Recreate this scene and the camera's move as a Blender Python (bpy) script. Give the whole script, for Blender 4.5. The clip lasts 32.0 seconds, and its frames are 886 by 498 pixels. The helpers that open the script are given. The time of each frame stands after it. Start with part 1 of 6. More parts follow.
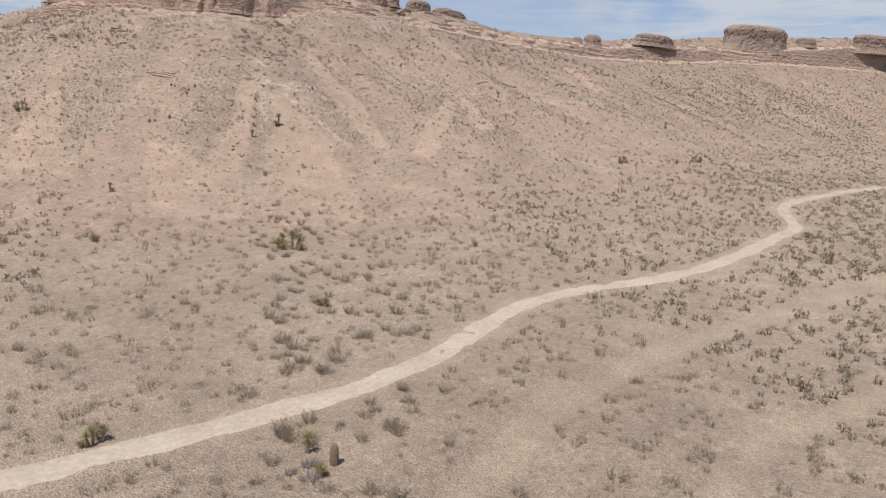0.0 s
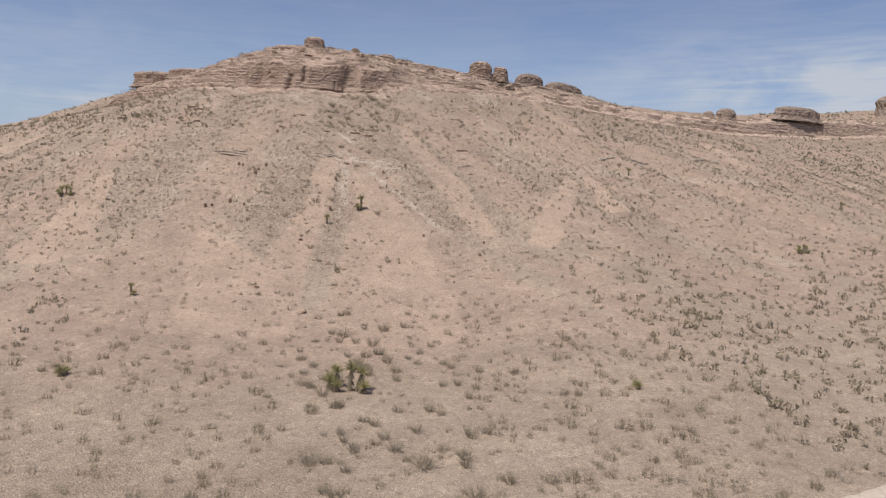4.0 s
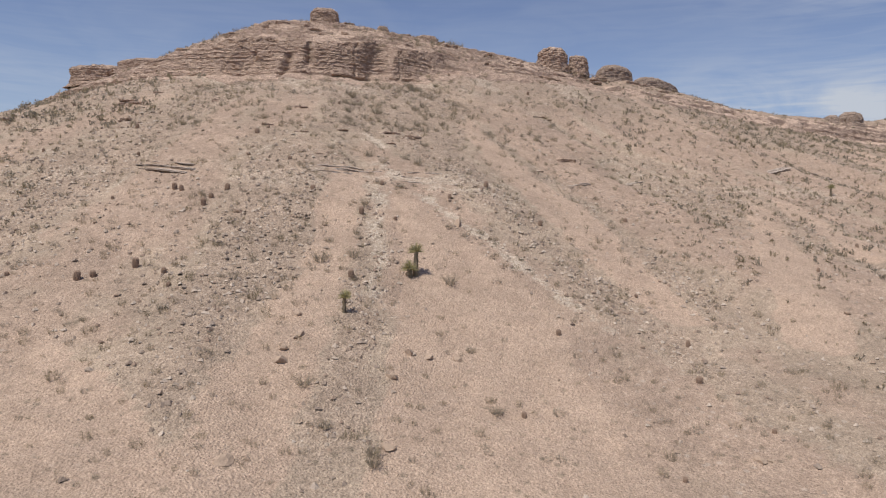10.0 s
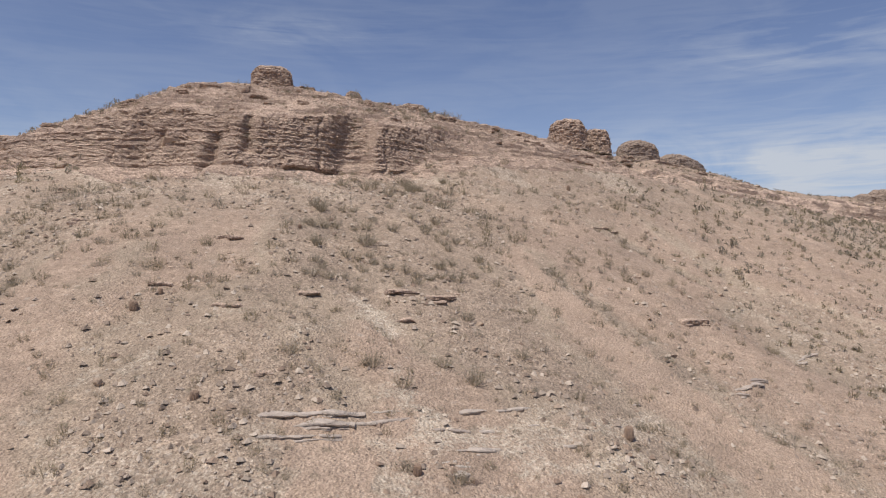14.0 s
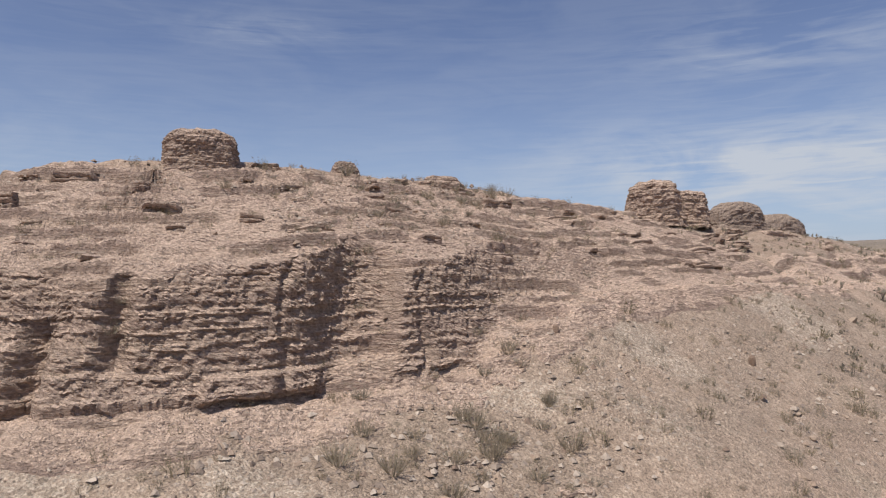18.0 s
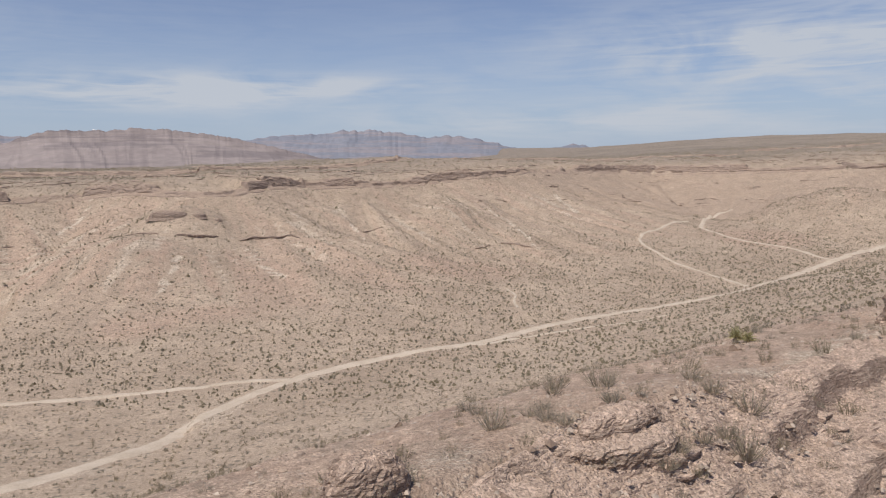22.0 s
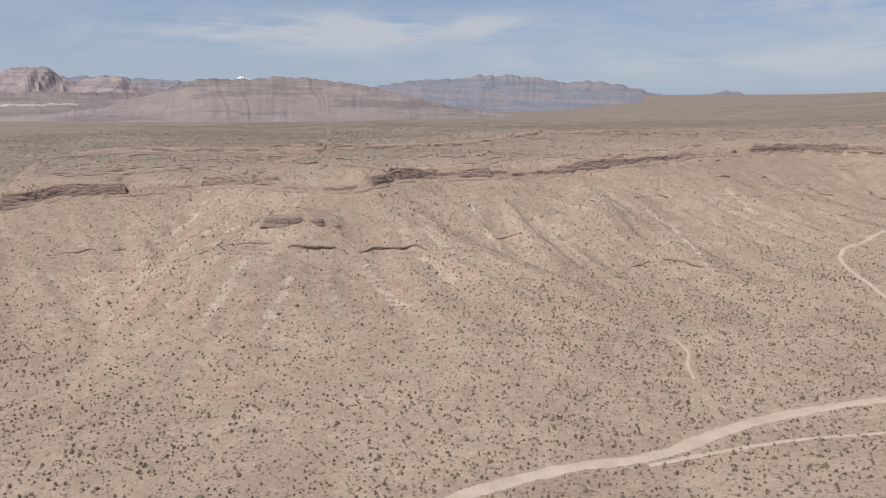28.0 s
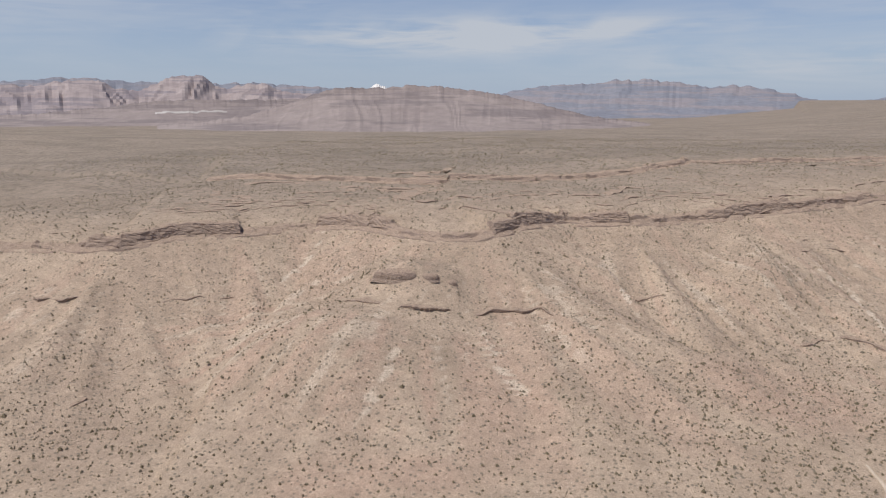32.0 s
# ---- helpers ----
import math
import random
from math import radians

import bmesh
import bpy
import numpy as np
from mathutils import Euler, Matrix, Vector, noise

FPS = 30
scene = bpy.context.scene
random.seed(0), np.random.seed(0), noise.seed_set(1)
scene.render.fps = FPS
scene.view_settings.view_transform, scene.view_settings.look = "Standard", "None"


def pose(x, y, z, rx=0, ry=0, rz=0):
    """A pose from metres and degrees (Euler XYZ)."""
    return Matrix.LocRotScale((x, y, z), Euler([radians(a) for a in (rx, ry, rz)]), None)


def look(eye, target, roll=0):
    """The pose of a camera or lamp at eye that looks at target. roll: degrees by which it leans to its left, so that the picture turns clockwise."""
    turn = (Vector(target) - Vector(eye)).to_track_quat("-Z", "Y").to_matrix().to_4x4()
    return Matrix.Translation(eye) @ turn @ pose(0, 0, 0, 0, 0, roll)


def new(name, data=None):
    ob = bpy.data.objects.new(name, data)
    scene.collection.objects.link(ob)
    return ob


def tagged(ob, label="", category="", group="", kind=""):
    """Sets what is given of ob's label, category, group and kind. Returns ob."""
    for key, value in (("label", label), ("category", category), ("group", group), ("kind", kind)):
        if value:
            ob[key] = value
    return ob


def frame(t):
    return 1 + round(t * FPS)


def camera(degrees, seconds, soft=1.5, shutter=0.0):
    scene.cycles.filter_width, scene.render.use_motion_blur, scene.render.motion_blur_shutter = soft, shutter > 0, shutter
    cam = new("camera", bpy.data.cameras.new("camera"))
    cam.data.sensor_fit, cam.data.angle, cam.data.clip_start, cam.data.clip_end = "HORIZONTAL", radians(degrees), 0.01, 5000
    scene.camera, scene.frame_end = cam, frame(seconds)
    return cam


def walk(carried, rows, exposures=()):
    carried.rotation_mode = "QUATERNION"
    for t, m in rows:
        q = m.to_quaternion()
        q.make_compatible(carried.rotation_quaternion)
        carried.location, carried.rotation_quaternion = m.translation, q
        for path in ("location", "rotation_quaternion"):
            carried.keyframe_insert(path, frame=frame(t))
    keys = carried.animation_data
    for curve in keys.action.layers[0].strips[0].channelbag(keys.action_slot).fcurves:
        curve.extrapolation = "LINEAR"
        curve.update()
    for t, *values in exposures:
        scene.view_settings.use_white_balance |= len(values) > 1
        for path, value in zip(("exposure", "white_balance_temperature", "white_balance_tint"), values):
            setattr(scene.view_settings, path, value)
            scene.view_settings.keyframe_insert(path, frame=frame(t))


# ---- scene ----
# ---- camera and walk ----
cam = camera(63.8, 32.0, soft=1.2)
METRES, EYE, TILT, LEAN, TURN = 300.0, 0.0, -12.0, -3.0, 0.0
ROWS = [
    (0.0, 0.0, 0.0, 0.0, 0.0, 0.0, -0.0),
    (0.5, 0.0, 0.0097, 0.0018, 0.71, 1.8, -0.01),
    (1.0, -0.0002, 0.0202, 0.0027, 4.41, 4.36, -0.68),
    (1.5, 0.0003, 0.0315, 0.004, 5.48, 6.27, -0.77),
    (2.0, -0.0007, 0.0436, 0.006, 5.13, 6.49, -0.53),
    (2.5, -0.0022, 0.0562, 0.0084, 4.82, 6.71, -0.3),
    (3.0, -0.004, 0.0692, 0.0113, 4.56, 6.89, -0.1),
    (3.5, -0.0066, 0.0825, 0.0135, 5.69, 7.03, -0.23),
    (4.0, -0.0089, 0.0963, 0.0129, 8.4, 7.12, -0.75),
    (4.5, -0.0115, 0.1108, 0.0112, 9.85, 7.16, -1.0),
    (6.5, -0.0281, 0.169, 0.0202, 10.83, 7.37, -0.75),
    (7.0, -0.0329, 0.1835, 0.0231, 10.71, 7.41, -0.59),
    (7.5, -0.0378, 0.1978, 0.0264, 10.58, 7.64, -0.44),
    (8.0, -0.0428, 0.2118, 0.0303, 10.47, 7.92, -0.3),
    (8.5, -0.0479, 0.2256, 0.0348, 10.39, 8.22, -0.18),
    (9.0, -0.053, 0.2393, 0.0401, 10.32, 8.54, -0.07),
    (9.5, -0.0583, 0.2527, 0.046, 10.21, 8.97, 0.02),
    (10.0, -0.0635, 0.2659, 0.0522, 10.1, 9.6, 0.13),
    (10.5, -0.0688, 0.279, 0.0582, 9.8, 10.22, 0.31),
    (11.0, -0.074, 0.2921, 0.0642, 9.43, 10.82, 0.51),
    (11.5, -0.0791, 0.3052, 0.0709, 9.04, 11.39, 0.68),
    (12.0, -0.0841, 0.3182, 0.0779, 8.5, 11.99, 0.89),
    (12.5, -0.089, 0.3311, 0.0852, 7.83, 12.56, 1.12),
    (13.0, -0.0938, 0.3441, 0.0928, 7.1, 13.14, 1.37),
    (13.5, -0.0983, 0.3571, 0.1007, 6.41, 13.71, 1.61),
    (14.0, -0.1027, 0.3699, 0.1093, 6.03, 14.24, 1.76),
    (14.5, -0.1067, 0.3829, 0.1181, 5.79, 14.5, 1.87),
    (16.5, -0.1211, 0.4329, 0.153, 4.77, 14.57, 2.59),
    (17.0, -0.1242, 0.4458, 0.1623, 4.57, 14.49, 2.69),
    (17.5, -0.1272, 0.4588, 0.1718, 4.47, 14.4, 2.77),
    (18.0, -0.1302, 0.4719, 0.1813, 4.36, 14.17, 2.73),
    (18.5, -0.133, 0.4851, 0.1908, 4.41, 13.71, 2.76),
    (19.0, -0.1359, 0.4984, 0.2002, 4.42, 12.97, 2.85),
    (19.5, -0.1387, 0.5117, 0.2098, 4.4, 11.84, 2.86),
    (20.0, -0.1415, 0.525, 0.2194, 4.44, 10.5, 2.79),
    (20.5, -0.1444, 0.5385, 0.2289, 4.4, 9.16, 2.8),
    (21.0, -0.1471, 0.5519, 0.2385, 4.44, 7.72, 2.83),
    (21.5, -0.1499, 0.5654, 0.2482, 4.44, 6.29, 2.8),
    (22.0, -0.1528, 0.579, 0.2579, 4.45, 5.11, 2.77),
    (22.5, -0.1556, 0.5923, 0.2676, 4.46, 3.97, 2.73),
    (23.0, -0.1584, 0.6057, 0.2773, 4.48, 2.87, 2.69),
    (23.5, -0.1612, 0.6192, 0.2869, 4.56, 1.95, 2.64),
    (24.0, -0.164, 0.6326, 0.2965, 4.7, 1.19, 2.55),
    (24.5, -0.1666, 0.6461, 0.3064, 4.95, 1.01, 2.46),
    (25.0, -0.1696, 0.6595, 0.3159, 5.42, 0.97, 2.29),
    (25.5, -0.1726, 0.6727, 0.3255, 6.27, 0.95, 2.05),
    (27.5, -0.184, 0.7253, 0.364, 12.88, 0.85, 0.4),
    (28.0, -0.1873, 0.7381, 0.3733, 14.81, 0.82, -0.09),
    (28.5, -0.1904, 0.751, 0.3826, 16.71, 0.76, -0.53),
    (29.0, -0.1936, 0.7639, 0.3918, 18.35, 0.71, -0.92),
    (29.5, -0.1971, 0.7767, 0.4012, 19.89, 0.63, -1.27),
    (30.0, -0.2009, 0.7894, 0.4108, 21.44, 0.55, -1.64),
    (30.5, -0.2045, 0.8025, 0.4203, 22.49, 0.53, -1.85),
    (31.0, -0.2086, 0.8154, 0.4299, 23.34, 0.59, -2.01),
    (31.5, -0.2131, 0.8283, 0.4391, 24.19, 0.7, -2.21),
    (32.0, -0.218, 0.841, 0.4486, 24.98, 0.83, -2.36),
]
walk(cam, [(t, pose(0, 0, EYE, TILT, LEAN, TURN) @ pose(METRES * x, METRES * y, METRES * z, 90 + pitch, roll, yaw)) for t, x, y, z, yaw, pitch, roll in ROWS],
     exposures=[(0.0, 0.18), (5.0, 0.09), (17.0, 0.15), (20.0, 0.1), (24.0, 0.04), (32.0, 0.02)])

# ---- world and sun ----
SUN_DIR = Vector((-0.27, -0.38, 0.89)).normalized()
world = bpy.data.worlds.new("desert_sky")
scene.world = world
world.use_nodes = True
wn, wl = world.node_tree.nodes, world.node_tree.links
wn.clear()
w_out = wn.new("ShaderNodeOutputWorld")
w_bg = wn.new("ShaderNodeBackground")
w_bg.inputs["Strength"].default_value = 0.085
sky = wn.new("ShaderNodeTexSky")
sky.sky_type = "NISHITA"
sky.sun_disc = False
sky.sun_elevation = math.asin(SUN_DIR.z)
sky.sun_rotation = math.atan2(SUN_DIR.x, SUN_DIR.y)
sky.altitude = 1100
sky.dust_density = 0.9
sky.ozone_density = 2.5
sky.air_density = 1.0
wl.new(w_bg.outputs[0], w_out.inputs[0])
# thin cirrus, laid on a flat layer high above
w_tc = wn.new("ShaderNodeTexCoord")
w_sep = wn.new("ShaderNodeSeparateXYZ")
wl.new(w_tc.outputs["Generated"], w_sep.inputs[0])


def wmath(op, a, b=None, clamp=False):
    n = wn.new("ShaderNodeMath")
    n.operation, n.use_clamp = op, clamp
    for k, v in enumerate((a, b)):
        if v is None:
            continue
        if isinstance(v, (int, float)):
            n.inputs[k].default_value = v
        else:
            wl.new(v, n.inputs[k])
    return n.outputs[0]


w_z = wmath("ADD", wmath("MAXIMUM", w_sep.outputs[2], 0.0), 0.07)
w_comb = wn.new("ShaderNodeCombineXYZ")
wl.new(wmath("DIVIDE", w_sep.outputs[0], w_z), w_comb.inputs[0])
wl.new(wmath("DIVIDE", w_sep.outputs[1], w_z), w_comb.inputs[1])


def wnoise(scale, loc, stretch, rot, detail, dist):
    m = wn.new("ShaderNodeMapping")
    m.inputs["Location"].default_value = loc
    m.inputs["Rotation"].default_value = (0, 0, radians(rot))
    m.inputs["Scale"].default_value = stretch
    wl.new(w_comb.outputs[0], m.inputs[0])
    n = wn.new("ShaderNodeTexNoise")
    n.inputs["Scale"].default_value, n.inputs["Detail"].default_value = scale, detail
    n.inputs["Roughness"].default_value, n.inputs["Distortion"].default_value = 0.55, dist
    wl.new(m.outputs[0], n.inputs["Vector"])
    return n.outputs[0]


w_az = wmath("ARCTAN2", w_sep.outputs[0], w_sep.outputs[1])
w_el = wmath("ARCSINE", w_sep.outputs[2])


def bank(az, el, wide, high):
    """Where a bank of thin cloud hangs: azimuth, elevation and half extents, in degrees."""
    u = wmath("DIVIDE", wmath("SUBTRACT", w_az, radians(az)), radians(wide))
    v = wmath("DIVIDE", wmath("SUBTRACT", w_el, radians(el)), radians(high))
    return wmath("POWER", 2.718, wmath("MULTIPLY", wmath("ADD", wmath("MULTIPLY", u, u), wmath("MULTIPLY", v, v)), -1.0))


banks = 0.10
for spec in ((19, 8.0, 14, 2.6), (30, 5.0, 14, 3.5), (-28, 5.0, 9, 1.0), (-14, 5.8, 10, 0.9), (-24, 5.3, 12, 1.3), (22, 16, 9, 2.0, 0.4), (-17, 18.5, 6, 1.2, 0.3), (5, 3.0, 16, 1.3), (-90, 8, 40, 4), (110, 12, 50, 6), (180, 10, 40, 5)):
    banks = wmath("ADD", wmath("MULTIPLY", bank(*spec[:4]), spec[4] if len(spec) > 4 else 1.0), banks)
w_flat = wn.new("ShaderNodeCombineXYZ")
wl.new(wmath("MULTIPLY", w_az, 5.0), w_flat.inputs[0])
wl.new(wmath("MULTIPLY", w_el, 17.0), w_flat.inputs[1])
w_comb = w_flat
wisps = wnoise(1.0, (0.3, 2.2, 0), (1, 1, 1), 8, 8, 0.9)
threads = wnoise(3.4, (4.1, 0.7, 0), (0.5, 1.7, 1), 14, 9, 1.0)
w_body = wmath("ADD", wmath("MULTIPLY", wisps, 0.65), wmath("MULTIPLY", threads, 0.35))
w_mask = wmath("MULTIPLY", wmath("MULTIPLY", wmath("SUBTRACT", w_body, 0.39), 4.6, True), banks, True)
# the sky pales towards the horizon
w_low = wmath("POWER", wmath("SUBTRACT", 1.0, wmath("DIVIDE", wmath("MAXIMUM", w_sep.outputs[2], 0.0), 0.34), True), 2.0)
w_haze = wn.new("ShaderNodeMix")
w_haze.data_type = "RGBA"
wl.new(wmath("MULTIPLY", w_low, 0.85), w_haze.inputs[0])
w_tint = wn.new("ShaderNodeMix")
w_tint.data_type, w_tint.blend_type = "RGBA", "MULTIPLY"
w_tint.inputs[0].default_value = 1.0
wl.new(sky.outputs[0], w_tint.inputs[6])
w_tint.inputs[7].default_value = (1.12, 0.98, 1.04, 1)
wl.new(w_tint.outputs[2], w_haze.inputs[6])
w_haze.inputs[7].default_value = (3.7, 4.9, 6.6, 1)
w_mix = wn.new("ShaderNodeMix")
w_mix.data_type = "RGBA"
wl.new(wmath("MULTIPLY", w_mask, 0.9), w_mix.inputs[0])
wl.new(w_haze.outputs[2], w_mix.inputs[6])
w_mix.inputs[7].default_value = (5.9, 6.3, 7.0, 1)
wl.new(w_mix.outputs[2], w_bg.inputs["Color"])

sun = new("sun", bpy.data.lights.new("sun", "SUN"))
sun.data.energy, sun.data.angle, sun.data.color = 3.85, radians(0.55), (1.0, 0.95, 0.87)
sun.matrix_world = look(SUN_DIR * 200, (0, 0, 0))

# ---- materials ----


def mat_new(name, rough=0.9):
    m = bpy.data.materials.new(name)
    m.use_nodes = True
    nt = m.node_tree
    b = nt.nodes["Principled BSDF"]
    b.inputs["Roughness"].default_value = rough
    b.inputs["Specular IOR Level"].default_value = 0.2
    return m, nt, b


class Nodes:
    """Short hand for building node trees."""

    def __init__(self, nt):
        self.n, self.l = nt.nodes, nt.links
        self.co = self.n.new("ShaderNodeTexCoord").outputs["Object"]

    def put(self, sock, v):
        if isinstance(v, (int, float)):
            sock.default_value = v
        elif isinstance(v, tuple):
            sock.default_value = v if len(v) == 4 or sock.type == "VECTOR" else (*v, 1)
        else:
            self.l.new(v, sock)

    def math(self, op, a, b=0.0, clamp=False):
        n = self.n.new("ShaderNodeMath")
        n.operation, n.use_clamp = op, clamp
        self.put(n.inputs[0], a)
        self.put(n.inputs[1], b)
        return n.outputs[0]

    def mapped(self, scale=(1, 1, 1), rot=(0, 0, 0), co=None):
        n = self.n.new("ShaderNodeMapping")
        n.inputs["Scale"].default_value = scale
        n.inputs["Rotation"].default_value = rot
        self.l.new(co or self.co, n.inputs[0])
        return n.outputs[0]

    def noise(self, scale, detail=4, rough=0.55, co=None, dist=0.0):
        n = self.n.new("ShaderNodeTexNoise")
        n.inputs["Scale"].default_value, n.inputs["Detail"].default_value = scale, detail
        n.inputs["Roughness"].default_value, n.inputs["Distortion"].default_value = rough, dist
        self.l.new(co or self.co, n.inputs["Vector"])
        return n.outputs[0]

    def cells(self, scale, co=None, out="Distance", rand=1.0):
        n = self.n.new("ShaderNodeTexVoronoi")
        n.inputs["Scale"].default_value, n.inputs["Randomness"].default_value = scale, rand
        self.l.new(co or self.co, n.inputs["Vector"])
        return n.outputs[out]

    def step(self, v, lo, hi):
        n = self.n.new("ShaderNodeMapRange")
        self.put(n.inputs[0], v)
        n.inputs[1].default_value, n.inputs[2].default_value = lo, hi
        return n.outputs[0]

    def mix(self, f, a, b, mode="MIX"):
        n = self.n.new("ShaderNodeMix")
        n.data_type, n.blend_type = "RGBA", mode
        self.put(n.inputs[0], f)
        self.put(n.inputs[6], a)
        self.put(n.inputs[7], b)
        return n.outputs[2]

    def attr(self, name):
        n = self.n.new("ShaderNodeAttribute")
        n.attribute_name = name
        return n.outputs["Fac"]

    def bump(self, h, strength, dist, normal=None):
        n = self.n.new("ShaderNodeBump")
        n.inputs["Strength"].default_value, n.inputs["Distance"].default_value = strength, dist
        self.l.new(h, n.inputs["Height"])
        if normal:
            self.l.new(normal, n.inputs["Normal"])
        return n.outputs[0]

    def rnd(self):
        return self.n.new("ShaderNodeObjectInfo").outputs["Random"]

    def island(self):
        return self.n.new("ShaderNodeNewGeometry").outputs["Random Per Island"]


def ground_material():
    m, nt, b = mat_new("desert_soil", 0.95)
    k = Nodes(nt)
    patch = k.noise(0.035, 5, 0.6)
    mid = k.noise(0.5, 5, 0.62)
    fine = k.noise(5.0, 6, 0.7)
    pebble = k.cells(3.6)
    stone = k.cells(2.2)
    tan = k.mix(k.step(patch, 0.35, 0.68), (0.372, 0.294, 0.227), (0.452, 0.364, 0.284))
    pink = k.mix(k.step(mid, 0.3, 0.7), (0.395, 0.291, 0.226), (0.448, 0.344, 0.270))
    grey = k.mix(k.step(mid, 0.3, 0.7), (0.345, 0.268, 0.208), (0.42, 0.332, 0.262))
    white = k.mix(k.step(fine, 0.35, 0.65), (0.45, 0.37, 0.29), (0.62, 0.54, 0.45))
    pinkf = k.step(k.math("ADD", k.attr("pink"), k.math("MULTIPLY", k.math("SUBTRACT", mid, 0.5), 0.7)), 0.25, 0.75)
    greyf = k.math("MULTIPLY", k.math("SUBTRACT", 1.0, k.attr("run")), k.step(k.math("ADD", k.attr("gravel"), k.math("MULTIPLY", k.math("SUBTRACT", mid, 0.5), 0.9)), 0.25, 0.8))
    whitef = k.step(k.math("ADD", k.attr("pale"), k.math("MULTIPLY", k.math("SUBTRACT", fine, 0.5), 1.2)), 0.45, 0.85)
    c = k.mix(pinkf, tan, pink)
    c = k.mix(greyf, c, grey)
    c = k.mix(whitef, c, white)
    runf = k.step(k.math("ADD", k.attr("run"), k.math("MULTIPLY", k.math("SUBTRACT", fine, 0.5), 0.6)), 0.35, 0.65)
    c = k.mix(runf, c, k.mix(k.step(mid, 0.3, 0.7), (0.45, 0.338, 0.260), (0.49, 0.374, 0.292)))
    c = k.mix(k.math("MULTIPLY", k.attr("track"), 0.7), c, (0.47, 0.375, 0.285))
    c = k.mix(1.0, c, k.mix(k.step(k.noise(11.0, 5, 0.75), 0.28, 0.72), (0.74, 0.73, 0.72), (1.22, 1.21, 1.20)), "MULTIPLY")
    # scattered darker and paler stones where the ground is stony
    spots = k.math("MULTIPLY", k.step(pebble, 0.26, 0.14), k.step(k.noise(1.3, 3), 0.42, 0.62))
    c = k.mix(k.math("MULTIPLY", spots, k.math("ADD", 0.40, k.math("MULTIPLY", greyf, 0.45))), c, (0.21, 0.165, 0.13))
    spots2 = k.math("MULTIPLY", k.step(stone, 0.17, 0.10), k.step(k.noise(0.7, 3), 0.5, 0.6))
    c = k.mix(k.math("MULTIPLY", spots2, k.math("ADD", 0.25, k.math("MULTIPLY", greyf, 0.6))), c, (0.57, 0.49, 0.41))
    tufts = k.math("MULTIPLY", k.step(k.cells(0.95), 0.22, 0.10), k.step(k.noise(0.3, 4), 0.34, 0.5))
    c = k.mix(k.math("MULTIPLY", tufts, k.math("SUBTRACT", 0.5, k.math("MULTIPLY", k.attr("track"), 0.5))), c, (0.19, 0.16, 0.115))
    c = k.mix(1.0, c, k.mix(k.step(k.noise(0.17, 5, 0.65), 0.32, 0.68), (0.86, 0.86, 0.86), (1.10, 1.09, 1.08)), "MULTIPLY")
    c = k.mix(1.0, c, k.mix(k.step(k.noise(0.75, 6, 0.75), 0.3, 0.7), (0.91, 0.91, 0.91), (1.08, 1.075, 1.07)), "MULTIPLY")
    grit = k.cells(8.0, out="Color")
    c = k.mix(k.math("ADD", 0.45, k.math("MULTIPLY", greyf, 0.5)), c, k.mix(1.0, c, k.mix(k.step(grit, 0.1, 0.9), (0.74, 0.73, 0.72), (1.26, 1.26, 1.26)), "MULTIPLY"))
    gravel = k.cells(19.0, out="Color")
    c = k.mix(1.0, c, k.mix(k.step(gravel, 0.1, 0.9), (0.78, 0.77, 0.76), (1.2, 1.2, 1.2)), "MULTIPLY")
    # colour lifted beyond the crest against slant sun; clods, stones that show from afar
    back_lift = k.attr("back_lift")
    c = k.mix(1.0, c, k.mix(back_lift, (1, 1, 1), (1.10, 1.105, 1.115)), "MULTIPLY")
    rough_f = k.math("MULTIPLY", k.math("SUBTRACT", 1.0, k.attr("track")), k.math("SUBTRACT", 1.0, k.math("MULTIPLY", k.attr("run"), 0.7)))
    rough_f = k.math("MULTIPLY", rough_f, k.math("ADD", 0.5, k.math("MULTIPLY", back_lift, 0.5)))
    clods = k.mix(1.0, k.mix(k.step(k.cells(2.6, out="Color"), 0.1, 0.9), (0.84, 0.835, 0.83), (1.16, 1.16, 1.16)), k.mix(k.step(k.noise(1.6, 6, 0.85), 0.36, 0.64), (0.80, 0.795, 0.79), (1.20, 1.20, 1.20)), "MULTIPLY")
    c = k.mix(rough_f, c, k.mix(1.0, c, clods, "MULTIPLY"))
    bits = k.math("MULTIPLY", k.math("MULTIPLY", k.step(k.cells(1.35), 0.24, 0.14), k.step(k.noise(0.22, 4), 0.42, 0.58)), rough_f)
    c = k.mix(k.math("MULTIPLY", bits, 0.5), c, (0.60, 0.525, 0.455))
    # tiny tufts over the far slopes
    dots = k.math("MULTIPLY", k.step(k.cells(0.52), 0.30, 0.17), k.attr("dots"))
    c = k.mix(k.math("MULTIPLY", dots, 0.8), c, (0.175, 0.15, 0.115))
    # low dry scrub too far off to be told apart
    far = k.attr("scrub")
    low = k.mix(k.step(k.noise(0.008, 5, 0.65, k.mapped((1, 2.2, 1))), 0.38, 0.62), (0.225, 0.190, 0.160), (0.315, 0.260, 0.218))
    c = k.mix(k.math("MULTIPLY", far, 0.82), c, low)
    c = k.mix(1.0, c, k.mix(k.math("MULTIPLY", far, k.step(k.noise(0.05, 6, 0.75), 0.3, 0.7)), (1, 1, 1), (0.80, 0.79, 0.77)), "MULTIPLY")
    sp = k.math("MULTIPLY", k.step(k.cells(0.22), 0.42, 0.24), far)
    c = k.mix(k.math("MULTIPLY", sp, 0.7), c, (0.13, 0.118, 0.082))
